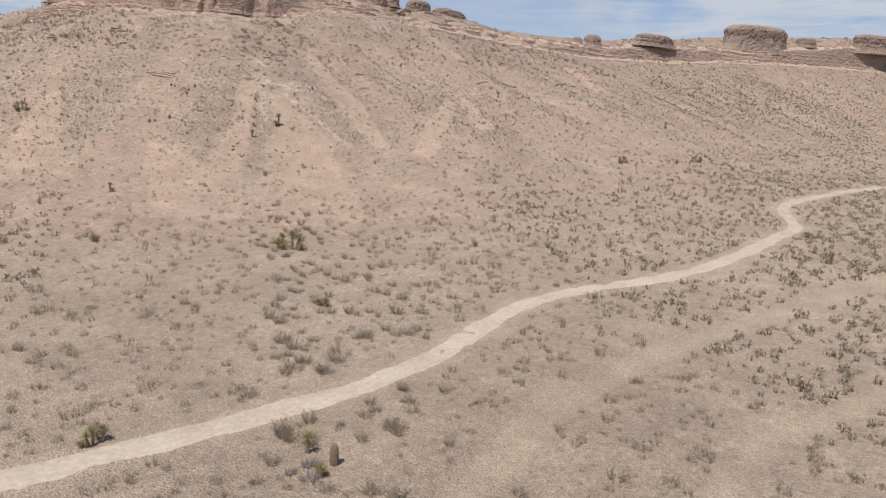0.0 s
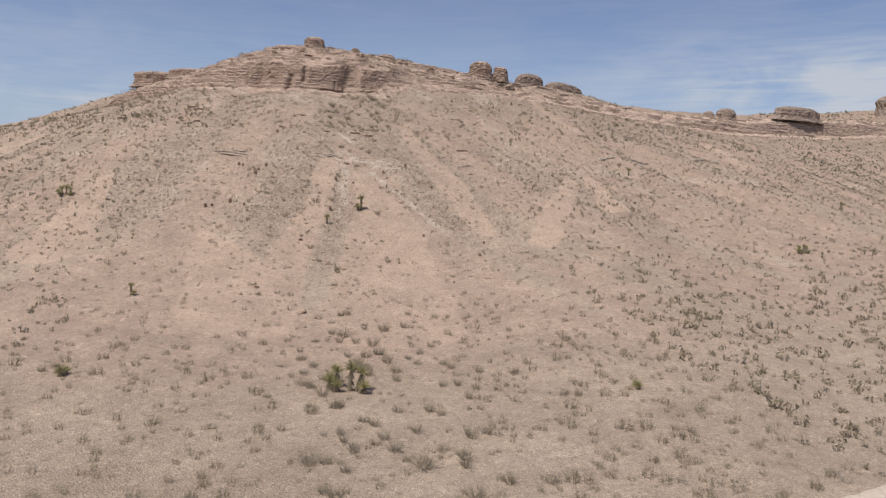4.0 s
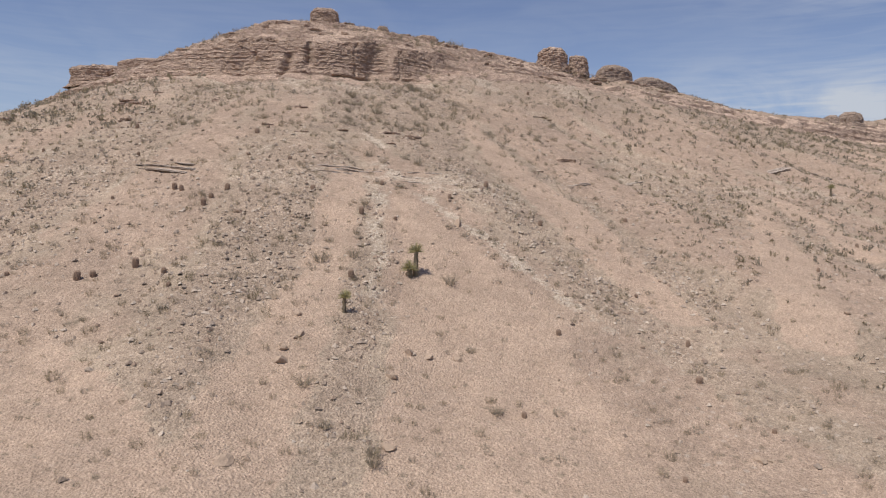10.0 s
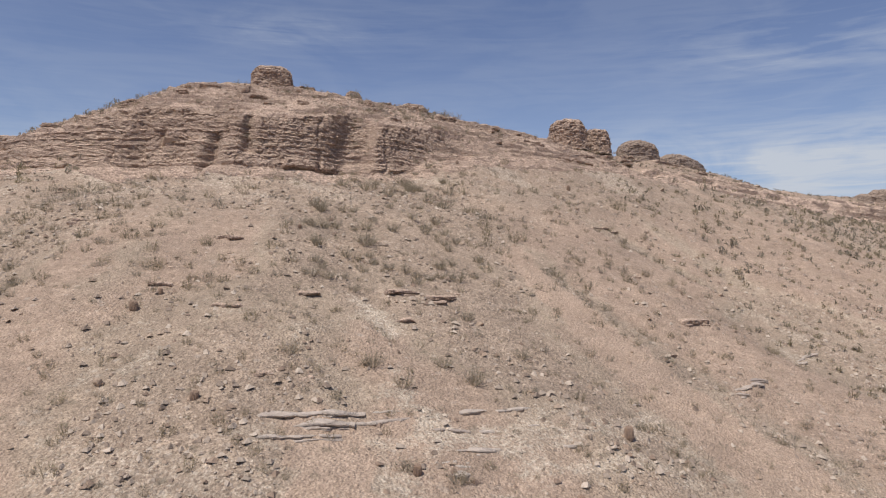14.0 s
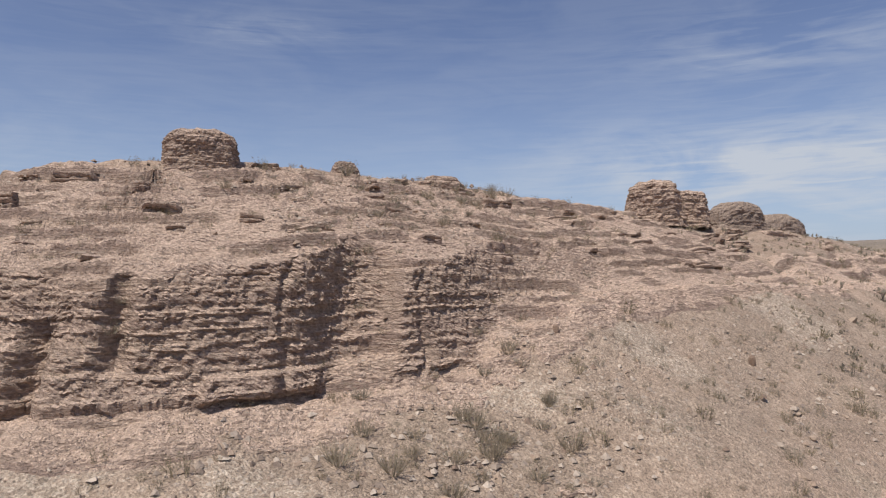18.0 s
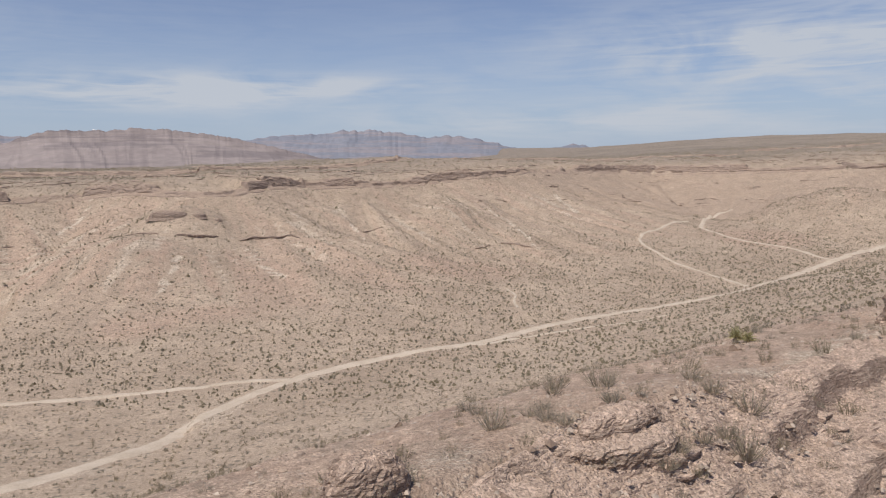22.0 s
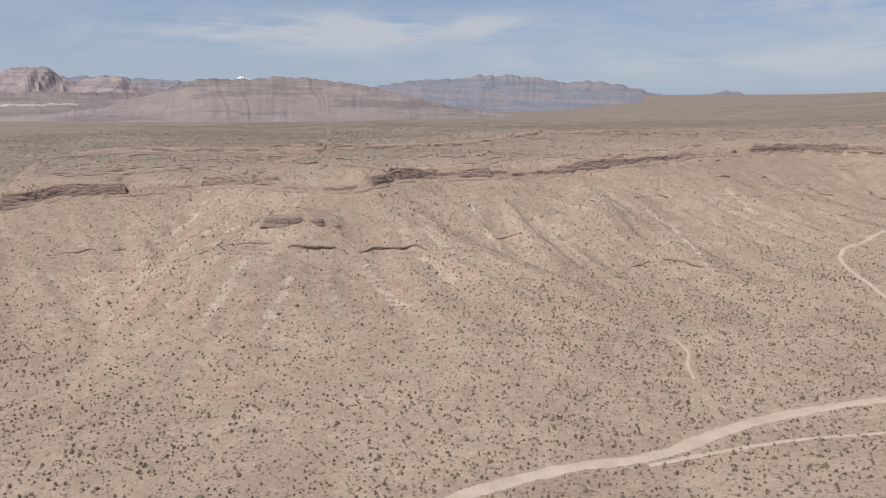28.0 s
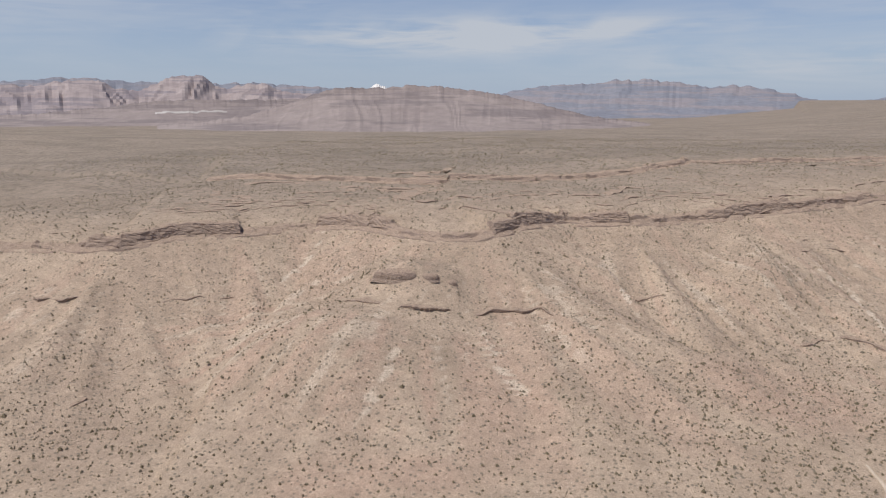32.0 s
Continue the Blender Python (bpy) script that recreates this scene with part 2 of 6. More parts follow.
    sp = k.math("MULTIPLY", k.math("MULTIPLY", k.step(k.cells(0.075), 0.36, 0.2), k.step(k.noise(0.012, 3), 0.42, 0.6)), far)
    c = k.mix(k.math("MULTIPLY", sp, 0.5), c, (0.14, 0.122, 0.09))
    nt.links.new(c, b.inputs["Base Color"])
    h = k.math("ADD", k.math("MULTIPLY", fine, 0.6), k.math("MULTIPLY", k.step(pebble, 0.5, 0.0), 0.22))
    h2 = k.math("ADD", h, k.math("ADD", k.math("MULTIPLY", k.step(k.cells(7.0), 0.6, 0.05), 0.5), k.math("MULTIPLY", k.noise(14.0, 5, 0.7), 0.5)))
    nt.links.new(k.bump(h2, 0.9, 0.14), b.inputs["Normal"])
    return m


def rock_material(name, dark, light, varnish, zscale=5.0):
    m, nt, b = mat_new(name, 0.9)
    k = Nodes(nt)
    geo = k.n.new("ShaderNodeNewGeometry").outputs["Position"]
    beds = k.noise(1.0, 5, 0.65, k.mapped((0.25, 0.25, zscale), co=geo), 0.3)
    mid = k.noise(0.45, 5, 0.6, geo)
    fine = k.noise(4.0, 6, 0.7, geo)
    c = k.mix(k.step(beds, 0.32, 0.68), dark, light)
    c = k.mix(k.math("MULTIPLY", k.step(mid, 0.48, 0.68), 0.7), c, varnish)
    c = k.mix(k.math("MULTIPLY", k.step(k.noise(1.2, 5, 0.65, geo), 0.55, 0.72), 0.55), c, (0.47, 0.385, 0.29))
    c = k.mix(1.0, c, k.mix(k.step(fine, 0.25, 0.75), (0.72, 0.72, 0.72), (1.2, 1.2, 1.2)), "MULTIPLY")
    nt.links.new(c, b.inputs["Base Color"])
    cracks = k.step(k.cells(1.3, k.mapped((1, 1, 2.2), co=geo), "Distance"), 0.0, 0.7)
    h = k.math("ADD", k.math("MULTIPLY", beds, 1.3), k.math("ADD", k.math("MULTIPLY", fine, 0.5), k.math("MULTIPLY", cracks, -0.7)))
    nt.links.new(k.bump(h, 0.9, 0.3), b.inputs["Normal"])
    return m


def stone_material(name, a, c2):
    m, nt, b = mat_new(name, 0.88)
    k = Nodes(nt)
    geo = k.n.new("ShaderNodeNewGeometry").outputs["Position"]
    r = k.island()
    c = k.mix(r, a, c2)
    f = k.noise(7.0, 5, 0.7, geo)
    c = k.mix(1.0, c, k.mix(k.step(f, 0.25, 0.75), (0.7, 0.7, 0.7), (1.2, 1.18, 1.15)), "MULTIPLY")
    nt.links.new(c, b.inputs["Base Color"])
    nt.links.new(k.bump(f, 0.6, 0.08), b.inputs["Normal"])
    return m


def leaf_material(name, a, c2, per_object=False):
    m, nt, b = mat_new(name, 0.8)
    k = Nodes(nt)
    r = k.math("FRACT", k.math("ADD", k.island(), k.rnd()))
    c = k.mix(r, a, c2)
    c = k.mix(k.math("MULTIPLY", k.rnd(), 0.3), c, (0.18, 0.16, 0.12))
    nt.links.new(c, b.inputs["Base Color"])
    thin = k.n.new("ShaderNodeBsdfTranslucent")
    nt.links.new(c, thin.inputs["Color"])
    both = k.n.new("ShaderNodeMixShader")
    both.inputs[0].default_value = 0.5
    nt.links.new(b.outputs[0], both.inputs[1])
    nt.links.new(thin.outputs[0], both.inputs[2])
    nt.links.new(both.outputs[0], k.n["Material Output"].inputs["Surface"])
    return m


def crag_material(name, soil_a, soil_b, tone):
    """Bedded rock on the steep parts, stony soil where it lies flatter."""
    m, nt, b = mat_new(name, 0.92)
    k = Nodes(nt)
    g = k.n.new("ShaderNodeNewGeometry")
    geo = g.outputs["Position"]
    sep = k.n.new("ShaderNodeSeparateXYZ")
    nt.links.new(g.outputs["True Normal"], sep.inputs[0])
    fine = k.noise(5.0, 6, 0.72, geo)
    mid = k.noise(0.5, 5, 0.6, geo)
    beds = k.noise(1.0, 4, 0.7, k.mapped((0.35, 0.35, 9.0), co=geo), 0.25)
    thick = k.noise(1.0, 3, 0.5, k.mapped((0.06, 0.06, 1.1), co=geo), 0.2)
    c = k.mix(k.step(beds, 0.36, 0.64), (0.315, 0.248, 0.205), (0.405, 0.328, 0.272))
    c = k.mix(k.math("MULTIPLY", k.step(thick, 0.45, 0.6), 0.45), c, (0.30, 0.230, 0.202))
    c = k.mix(k.math("MULTIPLY", k.step(mid, 0.5, 0.68), 0.4), c, (0.285, 0.220, 0.188))
    thin = k.noise(1.0, 4, 0.75, k.mapped((0.5, 0.5, 8.5), co=geo), 0.2)
    c = k.mix(k.math("MULTIPLY", k.step(thin, 0.54, 0.62), 0.7), c, (0.49, 0.415, 0.352))
    c = k.mix(k.math("MULTIPLY", k.step(thin, 0.45, 0.38), 0.5), c, (0.24, 0.186, 0.158))
    soil = k.mix(k.step(mid, 0.35, 0.65), soil_a, soil_b)
    flat = k.step(k.math("ADD", sep.outputs[2], k.math("MULTIPLY", k.math("SUBTRACT", fine, 0.5), 0.45)), 0.64, 0.84)
    grit = k.cells(17.0, geo, "Color")
    cobble = k.cells(6.0, geo, "Color")
    soil = k.mix(1.0, soil, k.mix(k.step(grit, 0.15, 0.85), (0.76, 0.75, 0.74), (1.22, 1.22, 1.22)), "MULTIPLY")
    soil = k.mix(1.0, soil, k.mix(k.step(cobble, 0.15, 0.85), (0.92, 0.91, 0.90), (1.08, 1.07, 1.07)), "MULTIPLY")
    c = k.mix(1.0, c, k.mix(k.step(fine, 0.25, 0.75), (0.72, 0.72, 0.72), (1.22, 1.21, 1.20)), "MULTIPLY")
    c = k.mix(k.math("MULTIPLY", flat, 0.92), c, soil)
    chip_co = k.mapped((1, 1, 2.0), co=geo)
    chips = k.step(k.cells(6.5, chip_co, "Color"), 0.1, 0.9)
    c = k.mix(1.0, c, k.mix(chips, (0.80, 0.79, 0.785), (1.20, 1.195, 1.19)), "MULTIPLY")
    gaps = k.math("MULTIPLY", k.step(k.cells(6.5, chip_co), 0.46, 0.66), k.math("SUBTRACT", 1.0, k.math("MULTIPLY", flat, 0.7)))
    c = k.mix(1.0, c, tone, "MULTIPLY")
    nt.links.new(c, b.inputs["Base Color"])
    h = k.math("ADD", k.math("ADD", k.math("MULTIPLY", k.math("MULTIPLY", thin, 1.6), k.math("SUBTRACT", 1.0, flat)), k.math("MULTIPLY", k.math("MULTIPLY", k.step(k.cells(9.0, geo), 0.55, 0.05), 0.5), flat)), k.math("ADD", k.math("MULTIPLY", fine, 0.8), k.math("MULTIPLY", k.noise(16.0, 4, 0.7, geo), 0.45)))
    h = k.math("ADD", h, k.math("MULTIPLY", gaps, -0.3))
    nt.links.new(k.bump(h, 1.0, 0.16), b.inputs["Normal"])
    return m


M_CRAG = crag_material("crag_rock", (0.455, 0.365, 0.298), (0.525, 0.428, 0.356), (1.2, 1.12, 1.065))
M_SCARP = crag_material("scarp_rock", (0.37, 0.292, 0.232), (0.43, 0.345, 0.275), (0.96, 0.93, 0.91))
M_GROUND = ground_material()
M_PALE = rock_material("pale_ledge_rock", (0.45, 0.37, 0.31), (0.60, 0.505, 0.435), (0.38, 0.305, 0.265), 9.0)
M_STONE = stone_material("boulder_stone", (0.25, 0.18, 0.14), (0.42, 0.32, 0.245))
M_RUBBLE = stone_material("rubble_stone", (0.235, 0.18, 0.145), (0.56, 0.465, 0.385))
M_TWIG = leaf_material("grey_twigs", (0.36, 0.305, 0.23), (0.49, 0.425, 0.33))
M_CREO = leaf_material("olive_leaves", (0.255, 0.215, 0.14), (0.40, 0.34, 0.235))
M_BURS = leaf_material("ashen_leaves", (0.265, 0.232, 0.175), (0.41, 0.36, 0.28))
M_YUCCA = leaf_material("yucca_blades", (0.37, 0.34, 0.165), (0.55, 0.50, 0.28))
M_DEAD = leaf_material("dead_yucca_blades", (0.29, 0.24, 0.17), (0.48, 0.40, 0.30))
M_CACTUS = stone_material("barrel_cactus_spines", (0.24, 0.165, 0.125), (0.34, 0.25, 0.19))
M_WOOD = leaf_material("bleached_dead_wood", (0.36, 0.33, 0.30), (0.50, 0.46, 0.42))

# ---- lie of the land ----


def lattice(ix, iy, seed):
    n = (ix.astype(np.int64) * 374761393 + iy.astype(np.int64) * 668265263 + seed * 974634541) & 0x7FFFFFFF
    n = ((n ^ (n >> 13)) * 1274126177) & 0x7FFFFFFF
    return ((n ^ (n >> 16)) & 0xFFFF) / 65535.0


def vnoise(x, y, seed=0):
    """Smooth noise between -1 and 1."""
    x, y = np.asarray(x, float), np.asarray(y, float)
    ix, iy = np.floor(x), np.floor(y)
    u, v = x - ix, y - iy
    u, v = u * u * (3 - 2 * u), v * v * (3 - 2 * v)
    a, b = lattice(ix, iy, seed), lattice(ix + 1, iy, seed)
    c, d = lattice(ix, iy + 1, seed), lattice(ix + 1, iy + 1, seed)
    return 2 * ((a * (1 - u) + b * u) * (1 - v) + (c * (1 - u) + d * u) * v) - 1


def fbm(x, y, seed=0, octaves=4, gain=0.5):
    total, amp = 0.0, 1.0
    for o in range(octaves):
        total = total + amp * vnoise(x * 2.03 ** o, y * 2.03 ** o, seed + o)
        amp *= gain
    return total


def smooth(a, b, x):
    t = np.clip((x - a) / (b - a), 0, 1)
    return t * t * (3 - 2 * t)


def along(line, x, y, spread=42):
    """Signed distance to a polyline (positive on its right), the arc length (stretched round outer corners, so that it fans out) and the height carried along it."""
    x, y = np.asarray(x, float), np.asarray(y, float)
    best = np.full(x.shape, 1e18)
    dist, arc, high, fan = np.zeros(x.shape), np.zeros(x.shape), np.zeros(x.shape), np.zeros(x.shape)
    run = 0.0
    for p, q in zip(line[:-1], line[1:]):
        ex, ey = q[0] - p[0], q[1] - p[1]
        n = math.hypot(ex, ey)
        t = np.clip(((x - p[0]) * ex + (y - p[1]) * ey) / (n * n), 0, 1)
        rx, ry = x - p[0] - t * ex, y - p[1] - t * ey
        d2 = rx * rx + ry * ry
        side = np.where(ex * ry - ey * rx > 0, -1.0, 1.0)
        m = d2 < best
        best = np.where(m, d2, best)
        dist = np.where(m, side * np.sqrt(d2), dist)
        arc = np.where(m, run + t * n, arc)
        high = np.where(m, p[2] + t * (q[2] - p[2]), high)
        fan = np.where(m, np.arctan2(rx * side, -ry * side + 1e-9), fan)
        run += n
    return dist, arc + spread * fan, high


# foot of the near hill's cliff, from west to east, with the height of the foot
FOOT = [(-420, 196, -8), (-260, 192, -4), (-180, 186, 1), (-140, 182, 6), (-108, 181, 11), (-90, 178, 15), (-77, 174, 16.6), (-57, 173, 16.4), (-52.4, 174.5, 16.4), (-48.8, 177.3, 16.5), (-44.8, 179.9, 16.4), (-41.4, 182.4, 16.6), (-38.8, 186.0, 18.3), (-35.6, 189.8, 19.4),
        (-33, 194, 20.3), (-26, 200, 20.6), (-5, 220, 20.4), (30, 256, 18.6), (56, 285, 18.2), (100, 328, 21), (150, 368, 26), (230, 410, 28), (420, 500, 28)]
# crest of the near hill
CREST = [(-420, 215, -8), (-260, 208, -2), (-180, 202, 4), (-140, 198, 10), (-121, 195, 14), (-100, 192, 19.2), (-88, 190, 21.8), (-76, 189.5, 25.6), (-66, 190.5, 28.6), (-57, 195, 29.3), (-43, 209, 29.0), (-32, 219, 28.4), (-23, 228, 27.8),
         (-4, 243, 27.0), (22, 266, 24.5), (56, 301, 26.0), (100, 345, 31.8), (142, 390, 38.5), (230, 430, 46), (420, 520, 54)]
# foot of the far scarp's cliffs
SCARP = [(-1500, 300, 10), (-700, 425, 14), (-420, 440, 18), (-358.6, 475.4, 15.7), (-319, 484.9, 16.3), (-305.3, 507.3, 19.8), (-285.3, 523.2, 19.2), (-263.7, 551.3, 20.3), (-234.5, 549.2, 22.5), (-205.2, 541, 21),
         (-187.6, 546, 21), (-175, 554, 22), (-168, 570.7, 24), (-155.5, 596, 23), (-127.8, 606, 22.5), (-105, 628, 22), (-78, 648, 24), (-60, 662, 26), (-47.2, 676.1, 26.3), (-21.2, 702, 28.5), (12.3, 758, 27.6),
         (60, 808, 26), (95, 822, 25), (130, 806, 24.6), (170.6, 790, 25.5), (230.3, 764, 27.1), (312.1, 792.4, 28.5), (600, 900, 30), (1500, 1200, 40)]
# a second, higher band of cliff on the tableland
BAND = [(-900, 640, 0), (-420, 640, 0), (-330, 650, 0), (-260, 665, 0), (-200, 690, 0), (-150, 745, 0), (-117, 792, 0), (-60, 850, 0), (7, 906, 0), (100, 960, 0), (220, 1010, 0), (900, 1200, 0)]
SOUTH_D = np.array([0, 12, 25, 38, 45, 55, 65, 75, 90, 110, 150, 250, 600.0])
SOUTH_Z = np.array([14.0, 10.6, 5.6, 0.2, -3.0, -7.4, -11.5, -14.4, -16.5, -17.8, -18.4, -19.5, -21.0])
NORTH_D = np.array([0, 8, 20, 45, 80, 120, 150, 220, 900.0])
NORTH_Z = np.array([0, 1.8, 7.5, 20.0, 33.0, 42.0, 45.0, 46.5, 48.0])
FAR_D = np.array([0, 12, 25, 50, 85, 120, 160, 250, 900.0])
FAR_Z = np.array([0, 6.5, 11.0, 20.1, 27.5, 34.0, 38.0, 42.0, 44.0])


def softmax2(a, b, k):
    h = np.clip(0.5 + 0.5 * (a - b) / k, 0, 1)
    return b + (a - b) * h + k * h * (1 - h)


def cliff_cut(x):
    """How far the cliff's face stands back or out along its run."""
    g = 0.9 * np.exp(-((x + 47.6) / 1.4) ** 2) + 0.9 * np.exp(-((x + 57.4) / 0.7) ** 2) + 1.1 * np.exp(-((x + 64) / 1.0) ** 2)
    return g + 0.6 * vnoise(x * 0.13, x * 0 + 3.3, 41) + 0.4 * vnoise(x * 0.43, x * 0 + 1.3, 42)


def land(x, y, detail=True):
    """Height of the ground."""
    x, y = np.asarray(x, float), np.asarray(y, float)
    # near hill
    d, arc, foot = along(FOOT, x, y)
    dc, arc_c, top = along(CREST, x, y)
    d = d - 0 + cliff_cut(x) * smooth(12, 0, np.abs(d)) * smooth(-120, -105, x) * smooth(-25, -38, x)
    spread = 1.0 + 0.05 * smooth(-36, -20, x) * smooth(0, -14, x) - 0.13 * smooth(-14, 12, x) - 0.1 * smooth(12, 60, x)
    rills = fbm(arc / 9.0, d / 60.0, 7, 3) * smooth(5, 30, d) * smooth(110, 50, d)
    dd = np.maximum(d * spread + 1.6 * rills, 0)
    zs = np.interp(dd, SOUTH_D, SOUTH_Z)
    zs = zs + (foot - 14.0) * np.exp(-dd / np.where(foot > 14, 18.0, 60.0))
    zt = top - 0.43 * np.maximum(dc, 0) - np.interp(np.maximum(-dc, 0), NORTH_D, NORTH_Z) * np.clip((top + 19.5) / 46.5, 0.02, 1.5)
    zt = np.where(dc > 0, np.maximum(zt, foot + 0.8), zt)
    near = np.where(d > 0, zs, zs + (zt - zs) * smooth(-0.6, -4.0 - 3.6 * smooth(-44, -38, x) * smooth(40, 0, x) - 2.4 * np.exp(-((x + 46.4) / 1.5) ** 4), d))
    # far scarp and the tableland behind it
    e, arc_f, ffoot = along(SCARP, x, y, 75)
    gull = fbm(arc_f / 34.0, e / 160.0, 21, 3)
    calm = 1 - 0.9 * np.exp(-(((x + 186) / 34) ** 4 + ((y - 480) / 42) ** 4))
    ee = e + 6 * calm * gull * smooth(0, 60, e) + 3.5 * calm * vnoise(arc_f / 7.5, e / 50.0, 27) * smooth(10, 40, e) * smooth(150, 80, e)
    zf = ffoot - np.interp(np.maximum(ee, 0), FAR_D, FAR_Z)
    back = np.maximum(-e, 0)
    rise = 56 * smooth(60, 1000, x + 170 + 0.12 * (y - 600)) * smooth(560, 2000, y)
    step = 1.2 + 4.0 * smooth(-0.4, 0.5, vnoise(arc_f / 27.0, arc_f * 0, 34))
    upper = -along(BAND, x, y)[0]
    table = ffoot + step * smooth(0, 3.5, back) + (7.0 - step) * smooth(3, 45, back) + 2.0 * smooth(5, 90, back) + 2.6 * smooth(0, 4, upper) + (34 - ffoot - 13) * smooth(150, 700, back) + rise
    table = table + 1.6 * fbm(x / 70.0, y / 70.0, 33, 3) * smooth(10, 80, back)
    table = table - 14 * smooth(500, 1500, back) * smooth(-100, -700, x)
    far = np.where(e > 0, zf, table)
    far = far + 9.0 * np.exp(-(((x + 192) / 17) ** 2 + ((y - 509) / 14) ** 2)) + 11.0 * np.exp(-(((x + 198) / 30) ** 2 + ((y - 462) / 32) ** 2)) + 11.0 * np.exp(-(((x + 71) / 17) ** 2 + ((y - 587) / 24) ** 2)) + 22.0 * np.exp(-(((x - 178) / 46) ** 2 + ((y - 660) / 55) ** 2))
    spur = vnoise(arc_f / 13.0, e / 120.0, 22) + 0.5 * vnoise(arc_f / 5.5, e / 70.0, 23)
    far = far + 2.1 * calm * spur * smooth(6, 35, e) * smooth(150, 90, e)
    floor = -18.6 + 0.0 * x + 0.03 * np.maximum(y - 430, 0) * smooth(-80, 30, x)
    z = softmax2(softmax2(near, far, 3.0), floor, 2.5)
    if detail:
        z = z + 0.28 * fbm(x / 9.0, y / 9.0, 51, 4) * smooth(-30, -10, -d * 0 + z) + 0.10 * fbm(x / 1.7, y / 1.7, 57, 3)
    return z


def at(x, y):
    return float(land(np.array([x]), np.array([y]))[0])


def strip_distance(line, x, y):
    return np.abs(along([(*p, 0) for p in line], x, y)[0])


# dirt tracks and dry washes, as lines on the plan
ROAD_NEAR = [(-60, -2), (-40, 12), (-18.9, 28.9), (-13.2, 33.8), (-8.2, 37.8), (-4.1, 41.3), (0, 46.3), (3.9, 53.6), (8.3, 61.3), (15, 66.8), (26.4, 74.6), (35.6, 83.5), (46, 96), (56, 108), (58, 116),
             (62, 128), (78, 146), (105, 172), (150, 205)]
WASH_NEAR = [(-4, 20), (3, 31.4), (8.6, 41.7), (16, 49.1), (22.9, 55.4), (33.5, 63.9), (39.3, 68.6), (60, 84)]
WASH_NEAR_2 = [(10, 24), (15.6, 32.6), (17.8, 35.7), (22.5, 38.9), (27.7, 42.6), (45, 54)]
ROAD_FAR = [(-135.0, 262.0), (-118.0, 292.0), (-111.3, 311.0), (-108.7, 330.1), (-101.1, 351.3), (-88.7, 368.9), (-69.8, 383.9), (-49.5, 392.9), (-33.7, 411.7), (-5.4, 432.5), (25.3, 445.1), (59.0, 468.1), (90.1, 508.0), (109.1, 531.2), (131.4, 550.1), (153.2, 573.2), (206.5, 604.1)]
ROAD_WEST = [(-330.1, 290.0), (-230.0, 318.0), (-157.4, 337.1), (-141.4, 342.8), (-124.4, 348.9), (-111.3, 356.2), (-97.9, 357.3)]
ROAD_LOOP = [(116.9, 538.1), (111.0, 562.8), (101.8, 578.0), (92.5, 591.6), (85.9, 608.0), (80.4, 617.9), (81.0, 631.8), (94.2, 669.5), (115.3, 716.5), (128.6, 718.6)]
WASH_FAR = [(55.0, 473.1), (52.3, 493.8), (48.0, 505.8), (42.6, 519.2), (38.2, 532.5), (35.4, 555.4), (33.6, 584.6), (39.8, 600.7), (45.8, 605.4), (62.0, 627.8), (79.3, 653.5)]
WASH_GULLY = [(-34.0, 417.9), (-36.0, 430.1), (-37.9, 442.2), (-39.4, 453.7), (-37.3, 463.6), (-41.8, 475.1), (-50.0, 477.4), (-61.0, 477.4), (-77.9, 485.3)]
# bare runs of pink scree: lines down the slope with half widths
CHUTES = [[(-31.2, 168, 1.3), (-28.2, 161.3, 1.9), (-23.4, 153.8, 2.2), (-20, 149, 2.6), (-16.5, 143, 2.4), (-13.5, 137, 2.2), (-11, 132, 1.6)],
          [(-32.8, 139.8, 0.6), (-30.4, 136, 1.7), (-28, 132.6, 3.2), (-25.8, 129.6, 4.2), (-24.4, 126, 5.0), (-22.5, 119, 5.8), (-20, 108, 6.8), (-17, 97, 7.5)],
          [(-38, 141.6, 1.5), (-37, 136.3, 1.7), (-35.7, 131.6, 1.6), (-34.8, 127.6, 1.7), (-34.5, 122, 2.0), (-33.5, 112, 2.4), (-31, 101, 2.8)],
          [(-45, 113.5, 1.2), (-42.8, 110.8, 2.6), (-39.4, 106.3, 4.2), (-35.9, 101.2, 5.0), (-32, 94, 6.0)], [(1.5, 163, 1.4), (-0.5, 148, 2.2), (-2.5, 131, 2.4)],
          [(5, 167.4, 1.3), (8.6, 153.2, 2.6)], [(40, 243, 1.6), (47.8, 218, 4.0)], [(-7.5, 215.9, 1.0), (3.4, 201, 2.0)], [(-68, 128, 1.0), (-66, 118, 3.0), (-62, 108, 5.0)], [(-96, 150, 1.0), (-100, 132, 4.0)]]
# pale veins of broken rock beside them
VEIN_A = [(-31.2, 140.8), (-28, 138.2), (-25.4, 136.6), (-22.6, 134.2), (-19.8, 131.6), (-16.5, 128)]
PALE_RUNS = [[(-256.2, 547.1), (-253.4, 533.7), (-252.3, 521.3), (-251.7, 508.3)], [(-158.1, 496.8), (-150.5, 488.0), (-142.9, 478.3), (-132.0, 469.3)], [(-175.0, 465.5), (-170.5, 449.8), (-169.4, 430.0)], [(-48.2, 611.9), (-35.3, 593.8), (-23.8, 548.6)], [(-4.9, 668.6), (6.0, 638.2)], [(-120.5, 554.0), (-111.3, 539.3)]]
VEIN_C = [(-39.5, 153.4), (-38.4, 151.7), (-37.5, 150.0)]
VEIN_D = [(-36.4, 147.0), (-35.6, 144.9), (-34.5, 144.1), (-33.8, 143.3)]
